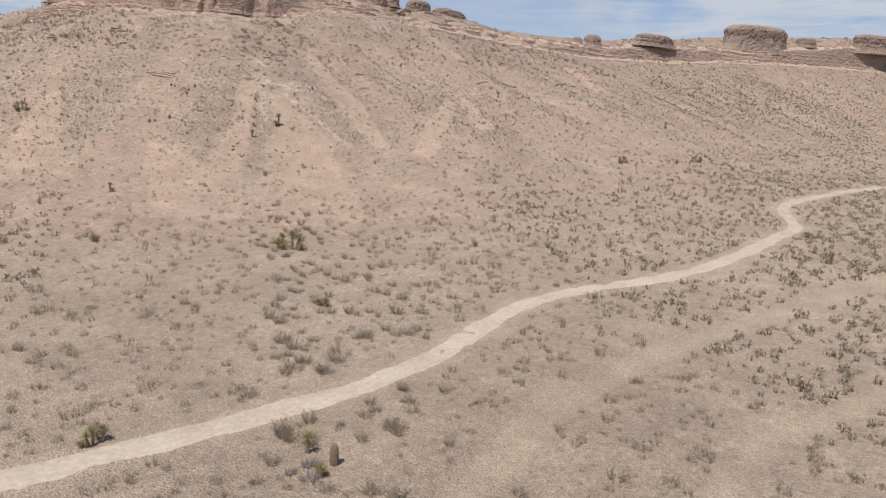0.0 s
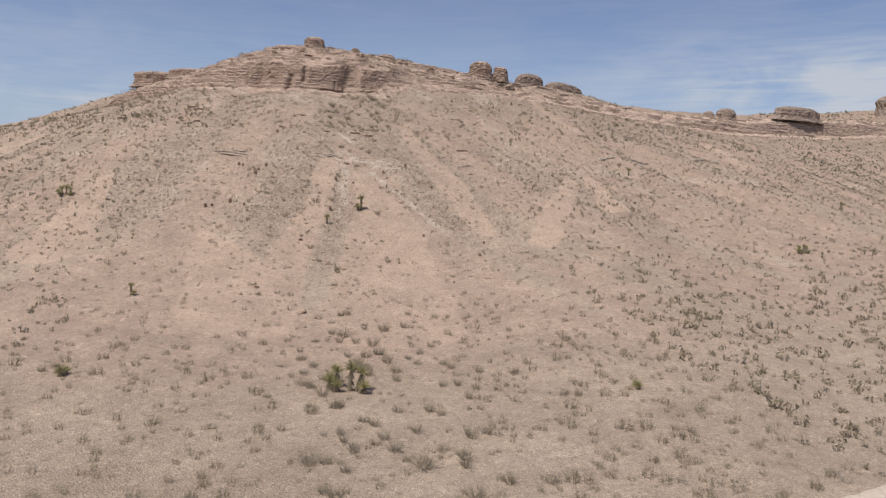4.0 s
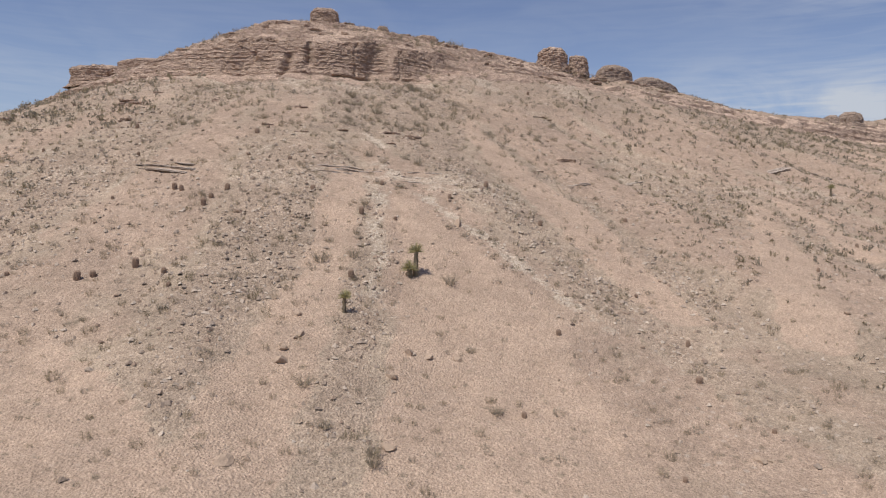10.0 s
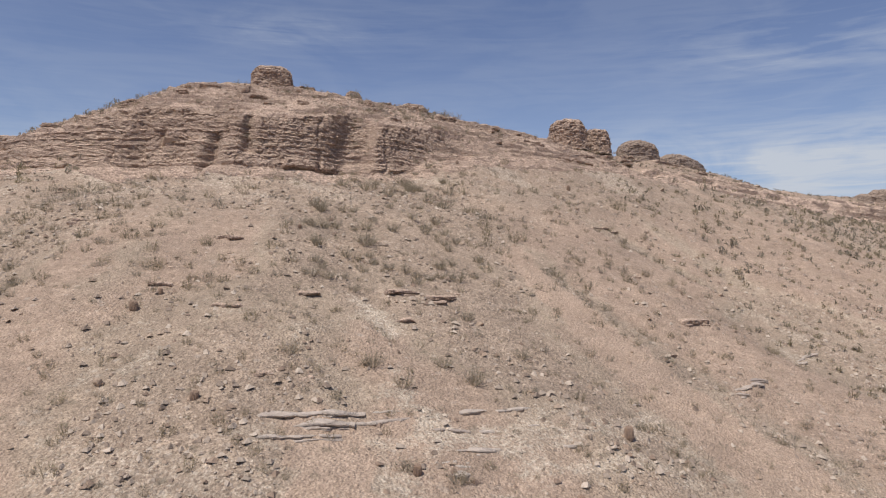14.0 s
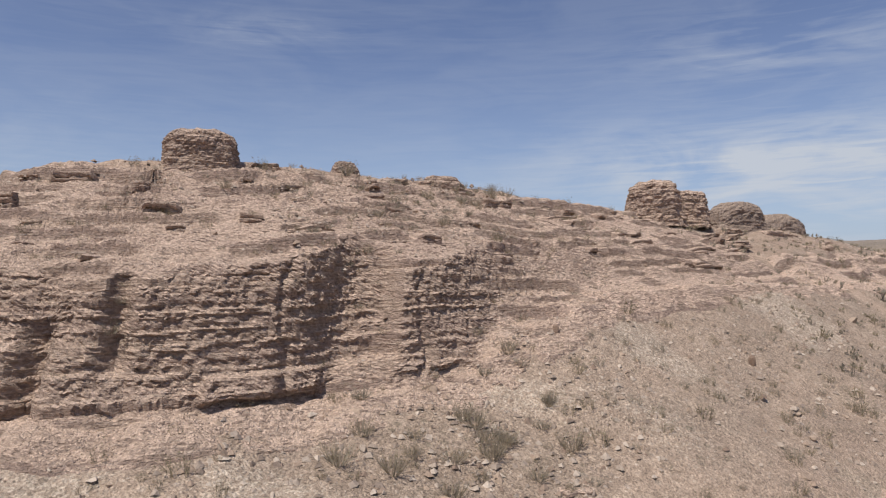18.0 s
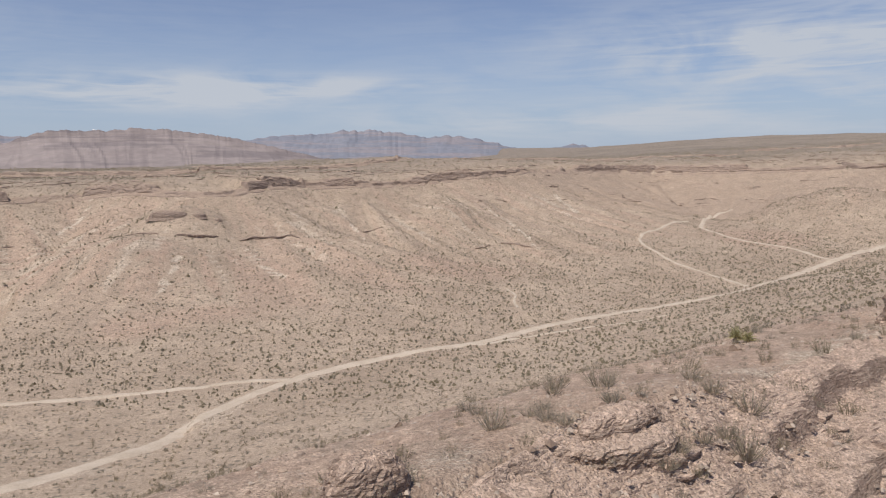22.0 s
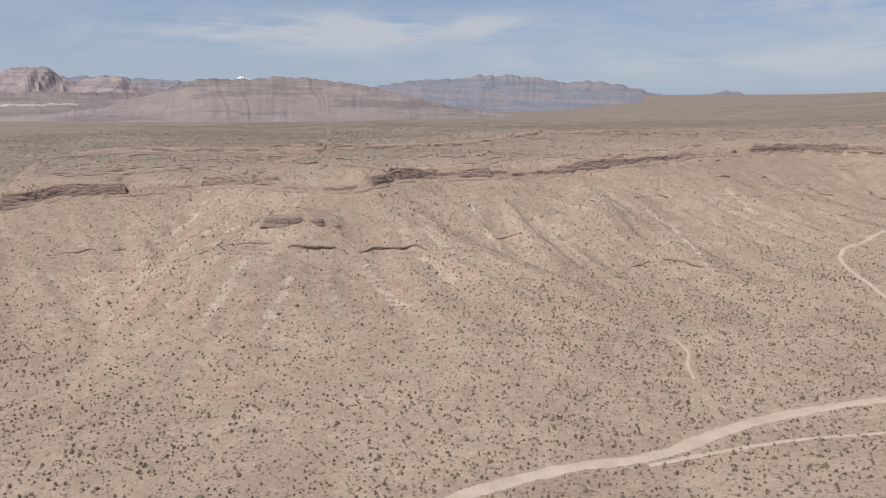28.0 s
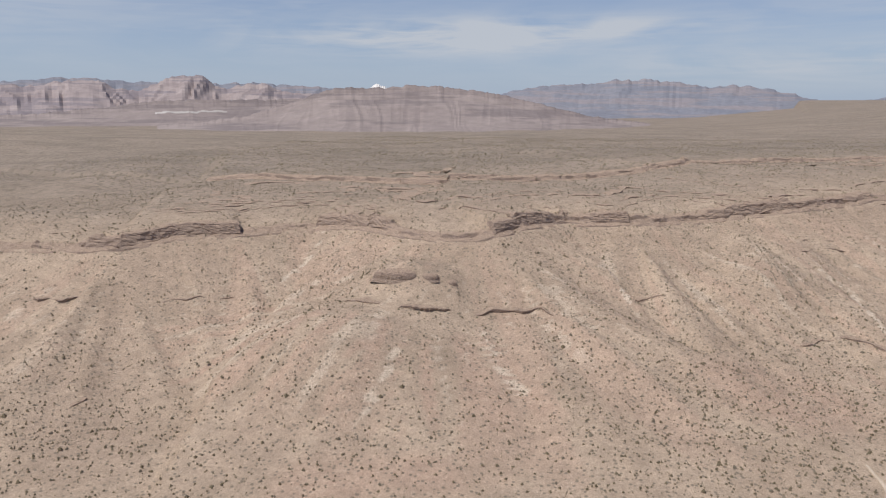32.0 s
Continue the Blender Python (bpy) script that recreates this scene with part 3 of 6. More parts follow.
# strips of bare bedded rock flush with the scree
BARE_BEDS = [[(-41.1, 140.3), (-36.8, 141.7), (-34.4, 142.8), (-31.4, 144.6), (-27.8, 146.3), (-24.5, 149.4)], [(-32.4, 143.2), (-28.6, 145.0), (-25.0, 147.6)], [(-37.0, 139.5), (-35.3, 140.2)], [(-30.8, 142.3), (-27.9, 143.7), (-25.5, 145.2)]]
VEIN_B = [(-34.3, 139.1), (-33.2, 133.9), (-32, 129.7), (-31.1, 125.8)]


def bare_run(x, y):
    """How far inside a bare run of scree a place lies: 1 within, 0 outside."""
    out = np.zeros(np.shape(x))
    for line in CHUTES:
        q, arc, w = along(line, x, y)
        w = w + 0.5 * vnoise(x / 2.2, y / 2.2, 75) + 0.3 * vnoise(x / 0.8, y / 0.8, 76)
        out = np.maximum(out, smooth(0.3, -0.3, np.abs(q) - w))
    return out

# ---- ground ----


def mesh_from(name, verts, faces, material, smooth_shade=True):
    """A mesh from arrays: faces all of one length."""
    verts, faces = np.asarray(verts, np.float32), np.asarray(faces, np.int32)
    me = bpy.data.meshes.new(name)
    n, w = faces.shape
    me.vertices.add(len(verts))
    me.vertices.foreach_set("co", verts.ravel())
    me.loops.add(n * w)
    me.loops.foreach_set("vertex_index", faces.ravel())
    me.polygons.add(n)
    me.polygons.foreach_set("loop_start", np.arange(0, n * w, w, dtype=np.int32))
    me.polygons.foreach_set("use_smooth", np.full(n, smooth_shade))
    me.update(calc_edges=True)
    me.materials.append(material)
    return me


def grid_faces(rows, cols, wrap=False):
    r = np.arange(rows - 1)[:, None] * cols
    c = np.arange(cols if wrap else cols - 1)[None, :]
    d = (c + 1) % cols
    return np.stack([r + c, r + d, r + cols + d, r + cols + c], -1).reshape(-1, 4)


def spaced(parts):
    """Coordinates with a step that changes from stretch to stretch: (start, step), ..., (end, 0)."""
    out = []
    for (a, s), (b, _) in zip(parts[:-1], parts[1:]):
        n = max(1, round((b - a) / s))
        out.extend(a + (b - a) * np.arange(n) / n)
    return np.array(out + [parts[-1][0]])


def outward(start, end, step, growth):
    out, v = [], start
    while abs(v - start) < abs(end - start):
        out.append(v)
        step *= growth
        v += step * (1 if end > start else -1)
    return out + [end]


gx = np.array(outward(-420, -4700, 4, 1.16)[:0:-1] + list(spaced([(-420, 2.6), (-130, 1.3), (-95, 0.8), (35, 1.4), (90, 2.6), (240, 0)])) + outward(240, 4700, 4, 1.16)[1:])
gy = np.array(outward(10, -1200, 3, 1.25)[:0:-1] + list(spaced([(10, 1.2), (70, 0.8), (232, 1.5), (330, 1.9), (640, 3.0), (800, 0)])) + outward(800, 4700, 4, 1.09)[1:])
GX, GY = np.meshgrid(gx, gy)
px, py = GX.ravel(), GY.ravel()
pz = land(px, py)
for line, depth, width in ((WASH_NEAR, 0.22, 1.5), (WASH_NEAR_2, 0.2, 1.3)):
    pz = pz - depth * smooth(width * 1.5, width * 0.7, strip_distance(line, px, py))
d_g = along(FOOT, px, py)[0]
under = smooth(-109, -106, px) * smooth(-8, -11, px)
east = smooth(-11, -8, px) * smooth(334, 328, px)
e_g = along(SCARP, px, py)[0]
u_g = along(BAND, px, py)[0]
behind = smooth(-425, -415, px) * smooth(425, 415, px)
pz = pz - behind * (2.0 * smooth(1.0, -1.0, e_g) * smooth(-7.5, -6, e_g) + 1.5 * smooth(1.0, -1.0, u_g) * smooth(-7.5, -6, u_g))
pz = pz - east * (2.0 * smooth(0.8, -0.8, d_g) * smooth(-7.5, -6, d_g))
pz = pz - under * (1.7 * smooth(0.0, -1.6, d_g) * smooth(-6.5, -5, d_g) + 0.7 * smooth(1.0, 0.2, d_g) * smooth(-18.6, -17.4, d_g))
me = mesh_from("ground", np.stack([px, py, pz], 1), grid_faces(len(gy), len(gx)), M_GROUND)


def soil_masks(x, y, z):
    """Where the ground is pink scree, grey gravel, pale rock, far scrub or worn track."""
    d, arc, _ = along(FOOT, x, y)
    e, arc_f, _ = along(SCARP, x, y, 75)
    hill = smooth(125, 85, d) * smooth(-12, 2, d)
    streak = vnoise(arc / 8.5, d / 55.0, 71) + 0.55 * vnoise(arc / 3.4, d / 40.0, 72) + 0.3 * vnoise(x / 2.2, y / 2.2, 73)
    pink = hill * smooth(-0.25, 0.35, streak + 0.25 * smooth(60, 90, d))
    gravel = hill * (smooth(0.05, -0.45, streak) + 0.8 * smooth(22, 6, d)) * smooth(80, 60, d) + 0.35 * smooth(2, -2, d) * smooth(-70, -30, d)
    run = bare_run(x, y)
    pink = 0.7 * pink
    pink = np.maximum(pink, 0.9 * smooth(1, -2, d) * smooth(-45, -25, d))
    gravel = 0.95 * gravel * (1 - run)
    gravel = np.maximum(gravel, 0.75 * smooth(0, 0.5, vnoise(x / 18.0, y / 18.0, 76)) * smooth(110, 70, -d) * (d < -3))
    pale = 0.55 * smooth(1.6, 0.4, np.abs(z - 0.6 - 0.6 * vnoise(arc / 15.0, arc * 0, 77))) * (d > 0) * smooth(-0.2, 0.3, vnoise(arc / 6.0, arc * 0 + 9, 78))
    vein = np.min([strip_distance(v, x, y) for v in (VEIN_A, VEIN_B, VEIN_C, VEIN_D)], axis=0)
    pale = np.maximum(pale, 0.8 * smooth(1.3, 0.3, vein + 0.6 * vnoise(x / 1.2, y / 1.2, 79)))
    beds = np.min([strip_distance(v, x, y) for v in BARE_BEDS], axis=0)
    pale = np.maximum(pale, 0.66 * smooth(0.9, 0.3, beds + 0.5 * vnoise(x / 1.0, y / 1.0, 95)))
    top = smooth(-6, 0, along(CREST, x, y)[0]) * smooth(1, -4, d) * smooth(-75, -60, x) * smooth(0, -20, x)
    pale = np.maximum(pale, 0.75 * top * smooth(-0.3, 0.6, vnoise(x / 2.6, y / 2.6, 80) + 0.5 * vnoise(x / 0.9, y / 0.9, 84)))
    pale = np.maximum(pale, 0.62 * smooth(17, 5, d) * (d > 0) * smooth(-90, -75, x) * smooth(0, -15, x) * smooth(-0.5, 0.5, vnoise(x / 3.2, y / 3.2, 89)))
    edge = np.abs(streak + 0.05)
    pale = np.maximum(pale, 0.62 * smooth(0.12, 0.02, edge) * hill * smooth(58, 40, d) * smooth(15, 30, d))
    # far slopes: paler gullies, redder spurs
    fs = smooth(-5, 10, e) * smooth(170, 120, e)
    fst = vnoise(arc_f / 8.0, e / 110.0, 81) + 0.8 * vnoise(arc_f / 3.3, e / 70.0, 82)
    pink = np.maximum(pink, fs * 0.6 * smooth(0.15, 0.7, fst + 0.5 * vnoise(x / 60.0, y / 60.0, 83)))
    red = np.exp(-(((x + 62) / 26) ** 2 + ((y - 505) / 20) ** 2)) + np.exp(-(((x - 105) / 25) ** 2 + ((y - 600) / 30) ** 2)) + 0.8 * np.exp(-(((x + 163) / 14) ** 2 + ((y - 406) / 16) ** 2)) + 0.7 * np.exp(-(((x + 141) / 14) ** 2 + ((y - 421) / 10) ** 2))
    pink = np.maximum(pink, 1.3 * red)
    pale = np.maximum(pale, 0.66 * fs * smooth(0.15, 0.55, vnoise(arc_f / 2.6, e / 45.0, 85) + 0.4 * vnoise(x / 3.0, y / 3.0, 86)) * smooth(10, 30, e) * smooth(110, 70, e) * smooth(720, 640, y))
    apex, fall = np.arctan2(x + 195, 528 - y), np.hypot(x + 195, 528 - y)
    fan = smooth(42, 60, fall) * smooth(118, 92, fall) * smooth(1.1, 0.8, np.abs(apex))
    rays = vnoise(apex * 17, fall / 70.0, 87) + 0.5 * vnoise(apex * 41, fall / 35.0, 88)
    pale = np.maximum(pale, 0.66 * fan * smooth(0.3, 0.7, rays))
    pink = np.maximum(pink, 0.9 * fan * smooth(0.1, -0.4, rays))
    for vein_run in PALE_RUNS:
        pale = np.maximum(pale, 0.95 * smooth(2.2, 0.4, strip_distance(vein_run, x, y) + 1.2 * vnoise(x / 2.5, y / 2.5, 87)))
    pale = np.maximum(pale, 0.6 * smooth(15, 3, strip_distance(ROAD_FAR, x, y)) * smooth(-0.2, 0.6, vnoise(x / 5.0, y / 5.0, 93) + 0.4 * vnoise(x / 1.9, y / 1.9, 94)))
    gravel = np.maximum(gravel, fs * 0.6 * smooth(-0.1, -0.6, fst))
    gravel = np.maximum(gravel, 0.9 * fs * smooth(640, 700, y))
    pink = pink * (1 - 0.7 * smooth(650, 710, y))
    pale = np.maximum(pale, np.exp(-(((x + 1230) / 170) ** 2 + ((y - 1650) / 60) ** 2)))
    scrub = smooth(0, 60, -e) * (0.55 + 0.45 * smooth(60, 260, -e)) + smooth(600, 1100, np.hypot(x + 40, y - 250)) * (e > 0)
    track = np.zeros_like(x)
    for line, w in ((ROAD_NEAR, 1.25), (WASH_NEAR, 0.9), (WASH_NEAR_2, 0.7)):
        track = np.maximum(track, smooth(w + 0.7, w - 0.4, strip_distance(line, x, y) + 0.55 * vnoise(x / 1.5, y / 1.5, 90) + 0.4 * vnoise(x / 5.0, y / 5.0, 92)))
    for line, w in ((WASH_FAR, 1.0), (WASH_GULLY, 0.6)):
        track = np.maximum(track, 0.8 * smooth(w + 1.0, w - 0.4, strip_distance(line, x, y) + 0.8 * vnoise(x / 2.5, y / 2.5, 91)))
    return {"pink": np.clip(pink, 0, 1), "gravel": np.clip(gravel, 0, 1), "pale": np.clip(pale, 0, 1), "scrub": np.clip(scrub, 0, 1), "track": np.clip(track, 0, 1), "run": run, "back_lift": smooth(2, -10, along(CREST, x, y)[0]) * (0.3 + 0.7 * smooth(-110, -70, along(CREST, x, y)[0])), "dots": np.clip(smooth(2, 20, -along(CREST, x, y)[0]), 0, 1) * (1 - np.clip(track, 0, 1))}


for key, value in soil_masks(px, py, pz).items():
    me.attributes.new(key, "FLOAT", "POINT").data.foreach_set("value", value.astype(np.float32))
ground = tagged(new("ground", me), "stony tan and pink desert ground rising to rocky hills", "ground", kind="structure")


def resample(line, step):
    pts = np.array(line, float)
    for _ in range(2):
        q = 0.75 * pts[:-1] + 0.25 * pts[1:]
        r = 0.25 * pts[:-1] + 0.75 * pts[1:]
        pts = np.concatenate([pts[:1], np.stack([q, r], 1).reshape(-1, pts.shape[1]), pts[-1:]])
    s = np.concatenate([[0], np.cumsum(np.hypot(*(pts[1:, :2] - pts[:-1, :2]).T))])
    t = np.arange(0, s[-1], step)
    return np.stack([np.interp(t, s, pts[:, k]) for k in range(pts.shape[1])], 1), t


def sides(p):
    """Unit normals to the right of a path on the plan."""
    g = np.gradient(p[:, :2], axis=0)
    g /= np.maximum(np.linalg.norm(g, axis=1, keepdims=True), 1e-9)
    return np.stack([g[:, 1], -g[:, 0]], 1)


def track_material():
    m, nt, b = mat_new("pale_track_dust", 0.95)
    k = Nodes(nt)
    f = k.noise(3.0, 6, 0.7)
    c = k.mix(k.step(k.noise(0.25, 4), 0.35, 0.65), (0.475, 0.388, 0.302), (0.54, 0.45, 0.36))
    c = k.mix(1.0, c, k.mix(k.step(f, 0.3, 0.7), (0.78, 0.78, 0.78), (1.14, 1.14, 1.14)), "MULTIPLY")
    nt.links.new(c, b.inputs["Base Color"])
    nt.links.new(k.bump(f, 0.5, 0.08), b.inputs["Normal"])
    return m


M_TRACK = track_material()


def track(name, line, width, label, lift=0.10):
    p, s = resample(line, 1.0)
    n = sides(p)
    rows = []
    for u in (-1.0, -0.6, 0.0, 0.6, 1.0):
        wob = width * 0.5 * (1 + 0.22 * vnoise(s / 6.0, s * 0 + u * 7, 95) + 0.12 * vnoise(s / 1.7, s * 0 + u * 7, 96))
        xy = p[:, :2] + n * (u * wob)[:, None]
        z = land(xy[:, 0], xy[:, 1]) + (lift if abs(u) < 0.9 else -0.12) - 0.02 * (u == 0)
        rows.append(np.stack([xy[:, 0], xy[:, 1], z], 1))
    v = np.concatenate(rows)
    me = mesh_from(name, v, grid_faces(5, len(s))[:, ::-1], M_TRACK)
    return tagged(new(name, me), label, "dirt road", kind="structure")


track("road", ROAD_NEAR, 2.7, "pale dusty dirt track along the foot of the hill", 0.06)
track("road", ROAD_FAR, 4.6, "pale dusty dirt track along the valley floor", 0.2)
track("road", ROAD_WEST, 2.8, "faint dirt track joining the valley track", 0.2)
track("road", ROAD_LOOP, 3.0, "faint dirt track looping up the valley side", 0.25)
track("road", WASH_FAR, 2.0, "narrow pale dry wash running down to the valley track", 0.25)
track("road", WASH_GULLY[2:6], 1.3, "narrow pale dry wash in a gully", 0.25)
track("road", [(-52, 388), (-40, 396), (-25, 405), (-8, 412), (10, 416)], 1.8, "pale dry wash beside the valley track", 0.2)

# ---- rock: cliffs, ledges, outcrops ----


def part(name, mesh, parent=None, label=""):
    ob = new(name, mesh)
    ob.parent = parent
    return tagged(ob, label)


def block_noise(s, width, seed):
    """Steps of random height along a run, like blocks between joints."""
    u = s / width + 0.9 * vnoise(s / (width * 2.3), s * 0 + 0.5, seed + 3)
    return 2 * lattice(np.floor(u), np.floor(u) * 0 + 5, seed) - 1


def layer_mesh(name, p, s, n, low, high, front, depth, material, seed, rough=1.0, ragged=0.12, keep=None):
    """One bed of rock along a path: its front, top and underside. low and high are heights along the run, front is how far it stands out."""
    f = front + rough * (0.10 * block_noise(s, 0.33, seed + 9) + 0.30 * block_noise(s, 2.9, 17) + 0.12 * block_noise(s, 1.7, seed) + 0.10 * block_noise(s, 0.7, seed + 1) + 0.16 * vnoise(s / 3.1, s * 0, seed + 2) + 0.07 * vnoise(s / 0.45, s * 0, seed + 7))
    hi = high + ragged * block_noise(s, 1.3, seed + 4)
    th = np.maximum(hi - low, 0.02)
    jag = [0.05 * rough * vnoise(s / 0.5, s * 0 + q, seed + 5) for q in (0.0, 3.3, 7.7)]
    rows = [(f - depth, low), (f - 0.10 - 0.10 * np.minimum(th, 0.5) + jag[0], low), (f - 0.03 + jag[1], low + th * 0.25), (f + jag[2], low + th * 0.6),
            (f - 0.02 + jag[0], low + th * 0.88), (f - 0.10 + jag[1], hi), (f - depth, hi + 0.05)]
    v = []
    for off, z in rows:
        off = np.broadcast_to(off, s.shape)
        v.append(np.stack([p[:, 0] + n[:, 0] * off, p[:, 1] + n[:, 1] * off, np.broadcast_to(z, s.shape)], 1))
    faces = grid_faces(len(rows), len(s))[:, ::-1]
    if keep is not None:
        faces = faces[keep[faces % len(s)].all(axis=1)]
    return mesh_from(name, np.concatenate(v), faces, material, False)


def run_of(line, step, x0, x1, blur):
    """A path with its arc length and its outward normals."""
    p, _ = resample([q[:2] for q in line], step)
    p = p[(p[:, 0] > x0) & (p[:, 0] < x1)]
    s = np.concatenate([[0], np.cumsum(np.hypot(*(p[1:] - p[:-1]).T))])
    n = sides(p)
    n = np.stack([np.convolve(np.pad(n[:, k], blur, "edge"), np.ones(2 * blur + 1) / (2 * blur + 1), "valid") for k in (0, 1)], 1)
    return p, s, n / np.linalg.norm(n, axis=1, keepdims=True)


def crag_surface(p, s, n, out, deep, count, size, seed, low, high, clefts=(), overhang=None, ease=None, bed=1.0):
    """The face of a cliff: the lie of the land followed from its foot to its top, broken into beds, blocks and ledges. size scales the pieces."""
    rng = np.random.RandomState(seed)
    fine = np.linspace(-out, deep, 420)
    FX, FY = p[:, 0, None] - n[:, 0, None] * fine, p[:, 1, None] - n[:, 1, None] * fine
    FZ = land(FX, FY, False)
    ds = np.hypot(fine[1] - fine[0], np.diff(FZ, axis=1))
    arc = np.concatenate([np.zeros((len(s), 1)), np.cumsum(ds, axis=1)], 1)
    IN, PZ = np.zeros((len(s), count)), np.zeros((len(s), count))
    for k in range(len(s)):
        t = np.linspace(0, arc[k, -1], count)
        IN[k], PZ[k] = np.interp(t, arc[k], fine), np.interp(t, arc[k], FZ[k])
    SS = np.repeat(s[:, None], count, 1)
    steep = np.clip(np.gradient(PZ, axis=1) / np.maximum(np.gradient(IN, axis=1), 1e-3), 0, 6)
    PX = p[:, 0, None] - n[:, 0, None] * IN
    calm = 1.0 if ease is None else ease(PX)
    edges = low + np.cumsum([size * bed * rng.choice([rng.uniform(0.12, 0.2), rng.uniform(0.16, 0.3), rng.uniform(0.25, 0.5)]) for _ in range(int((high - low) / (0.2 * size * bed)))])
    jut = np.clip(rng.normal(size=len(edges)), -1.6, 1.6)
    steps = low + np.cumsum(size * (0.4 + 0.6 * bed) * rng.uniform(0.5, 1.5, int((high - low) / (0.8 * size * (0.4 + 0.6 * bed))) + 4))
    warp = size * (0.5 * vnoise(SS / (14 * size), SS * 0, seed) + 0.22 * vnoise(SS / (4 * size), SS * 0, seed + 1) + 0.12 * vnoise(SS / (0.9 * size), SS * 0, seed + 13))
    warp = warp + size * (0.10 * vnoise(SS / (0.9 * size), IN / (0.9 * size), seed + 14) + 0.07 * vnoise(SS / (0.35 * size), IN / (0.35 * size), seed + 15) + 0.05 * vnoise(SS / (0.15 * size), IN / (0.15 * size), seed + 17))
    # slopes break into risers and treads
    tilt = size * (0.5 * vnoise(SS / (14 * size), SS * 0, seed) + 0.22 * vnoise(SS / (4 * size), SS * 0, seed + 1) + 0.05 * vnoise(SS / (0.8 * size), IN / (0.8 * size), seed + 14))
    q = np.clip(np.searchsorted(steps, PZ + tilt) - 1, 0, len(steps) - 2)
    u = np.clip((PZ + tilt - steps[q]) / (steps[q + 1] - steps[q]), 0, 1)
    riser = steps[q] + (steps[q + 1] - steps[q]) * smooth(0.55, 0.76, u) - tilt
    loose = smooth(-0.1, 0.14, vnoise(SS / (3.0 * size), q * 3.7, seed + 2) + (0.3 * smooth(-50, -60, PX) if overhang else 0)) * smooth(2.4, 1.1, steep) * smooth(-0.8, 0.8, IN)
    PZ = PZ + (riser - PZ) * 0.7 * loose
    # beds stand out or back, blocks break off between joints
    q = np.clip(np.searchsorted(edges, PZ + 0.6 * warp) - 1, 0, len(edges) - 2)
    u = np.clip((PZ + 0.6 * warp - edges[q]) / (edges[q + 1] - edges[q]), 0, 1)
    shape = 1 - np.abs(2 * u - 1) ** 6
    blocks = 2 * lattice(np.floor(SS / (1.5 * size) + 0.9 * vnoise(SS / (3 * size), q * 1.0, seed + 3)), q * 7.0, seed + 4) - 1
    small = 2 * lattice(np.floor(SS / (0.6 * size) + 0.5 * vnoise(SS / size, q * 2.0, seed + 5)), q * 5.0, seed + 6) - 1
    stand = (0.05 * jut[q] + 0.05 * blocks + 0.04 * small) * shape - 0.05 * (1 - shape)
    stand = stand + 0.2 * fbm(SS / (5.5 * size), PZ / (12 * size), seed + 7, 2) + 0.14 * vnoise(SS / (1.6 * size), PZ / (2.5 * size), seed + 8)
    stand = stand + 0.09 * vnoise(SS / (0.5 * size), PZ / (0.4 * size), seed + 9) + 0.07 * vnoise(SS / (0.24 * size), PZ / (0.2 * size), seed + 10)
    for x0, d0, wide in clefts:
        stand = stand - d0 / size * np.exp(-((PX + 0.35 * vnoise(PZ / 1.5, PZ * 0, seed + 11) - x0) / wide) ** 2) * smooth(0.9, 2.0, steep)
    if overhang:
        stand = stand + overhang(PX, PZ) / size
    amount = size * calm * (0.3 + 0.7 * smooth(0.5, 1.6, steep))
    # crumbled surface
    row, col = np.meshgrid(np.arange(len(s)), np.arange(count), indexing="ij")
    crumb = 2 * lattice(row * 1.0, col * 1.0, seed + 18) - 1 + 0.8 * (2 * lattice(np.floor(row / 2.0), np.floor(col / 2.0), seed + 19) - 1)
    stand = stand + 0.045 * crumb
    edge = smooth(0, 3 * size, SS) * smooth(s[-1], s[-1] - 3 * size, SS) * smooth(-out, -out * 0.5, IN) * smooth(deep, deep - 0.9 * size, IN)
    off = (stand + 0.2) * amount * edge - IN
    PX, PY = p[:, 0, None] + n[:, 0, None] * off, p[:, 1, None] + n[:, 1, None] * off
    PZ = PZ + size * (0.05 + 0.14 * fbm(SS / (1.3 * size), IN / (1.3 * size), seed + 12, 3) * smooth(2.0, 0.8, steep) + 0.022 * crumb * smooth(1.6, 0.6, steep)) * edge - 0.8 * size * (1 - edge)
    return np.stack([PX, PY, PZ], -1).reshape(-1, 3), grid_faces(len(s), count)[:, ::-1], (PZ + 0.6 * warp).ravel(), SS.ravel()


def cut_parts(root, surface, runs, levels, material, name="rock_layer"):
    """Cut a rock face along its bedding and main joints into the masses that one can tell apart."""
    verts, faces, zz, ss = surface
    mz, ms = zz[faces].mean(axis=1), ss[faces[:, 0]]
    for a0, a1 in zip(runs[:-1], runs[1:]):
        for z0, z1 in zip(levels[:-1], levels[1:]):
            pick = faces[(ms >= a0) & (ms < a1) & (mz >= z0) & (mz < z1)]
            if len(pick) < 40:
                continue
            ids, back = np.unique(pick, return_inverse=True)
            part(name, mesh_from(name, verts[ids], back.reshape(pick.shape), material, False), root)


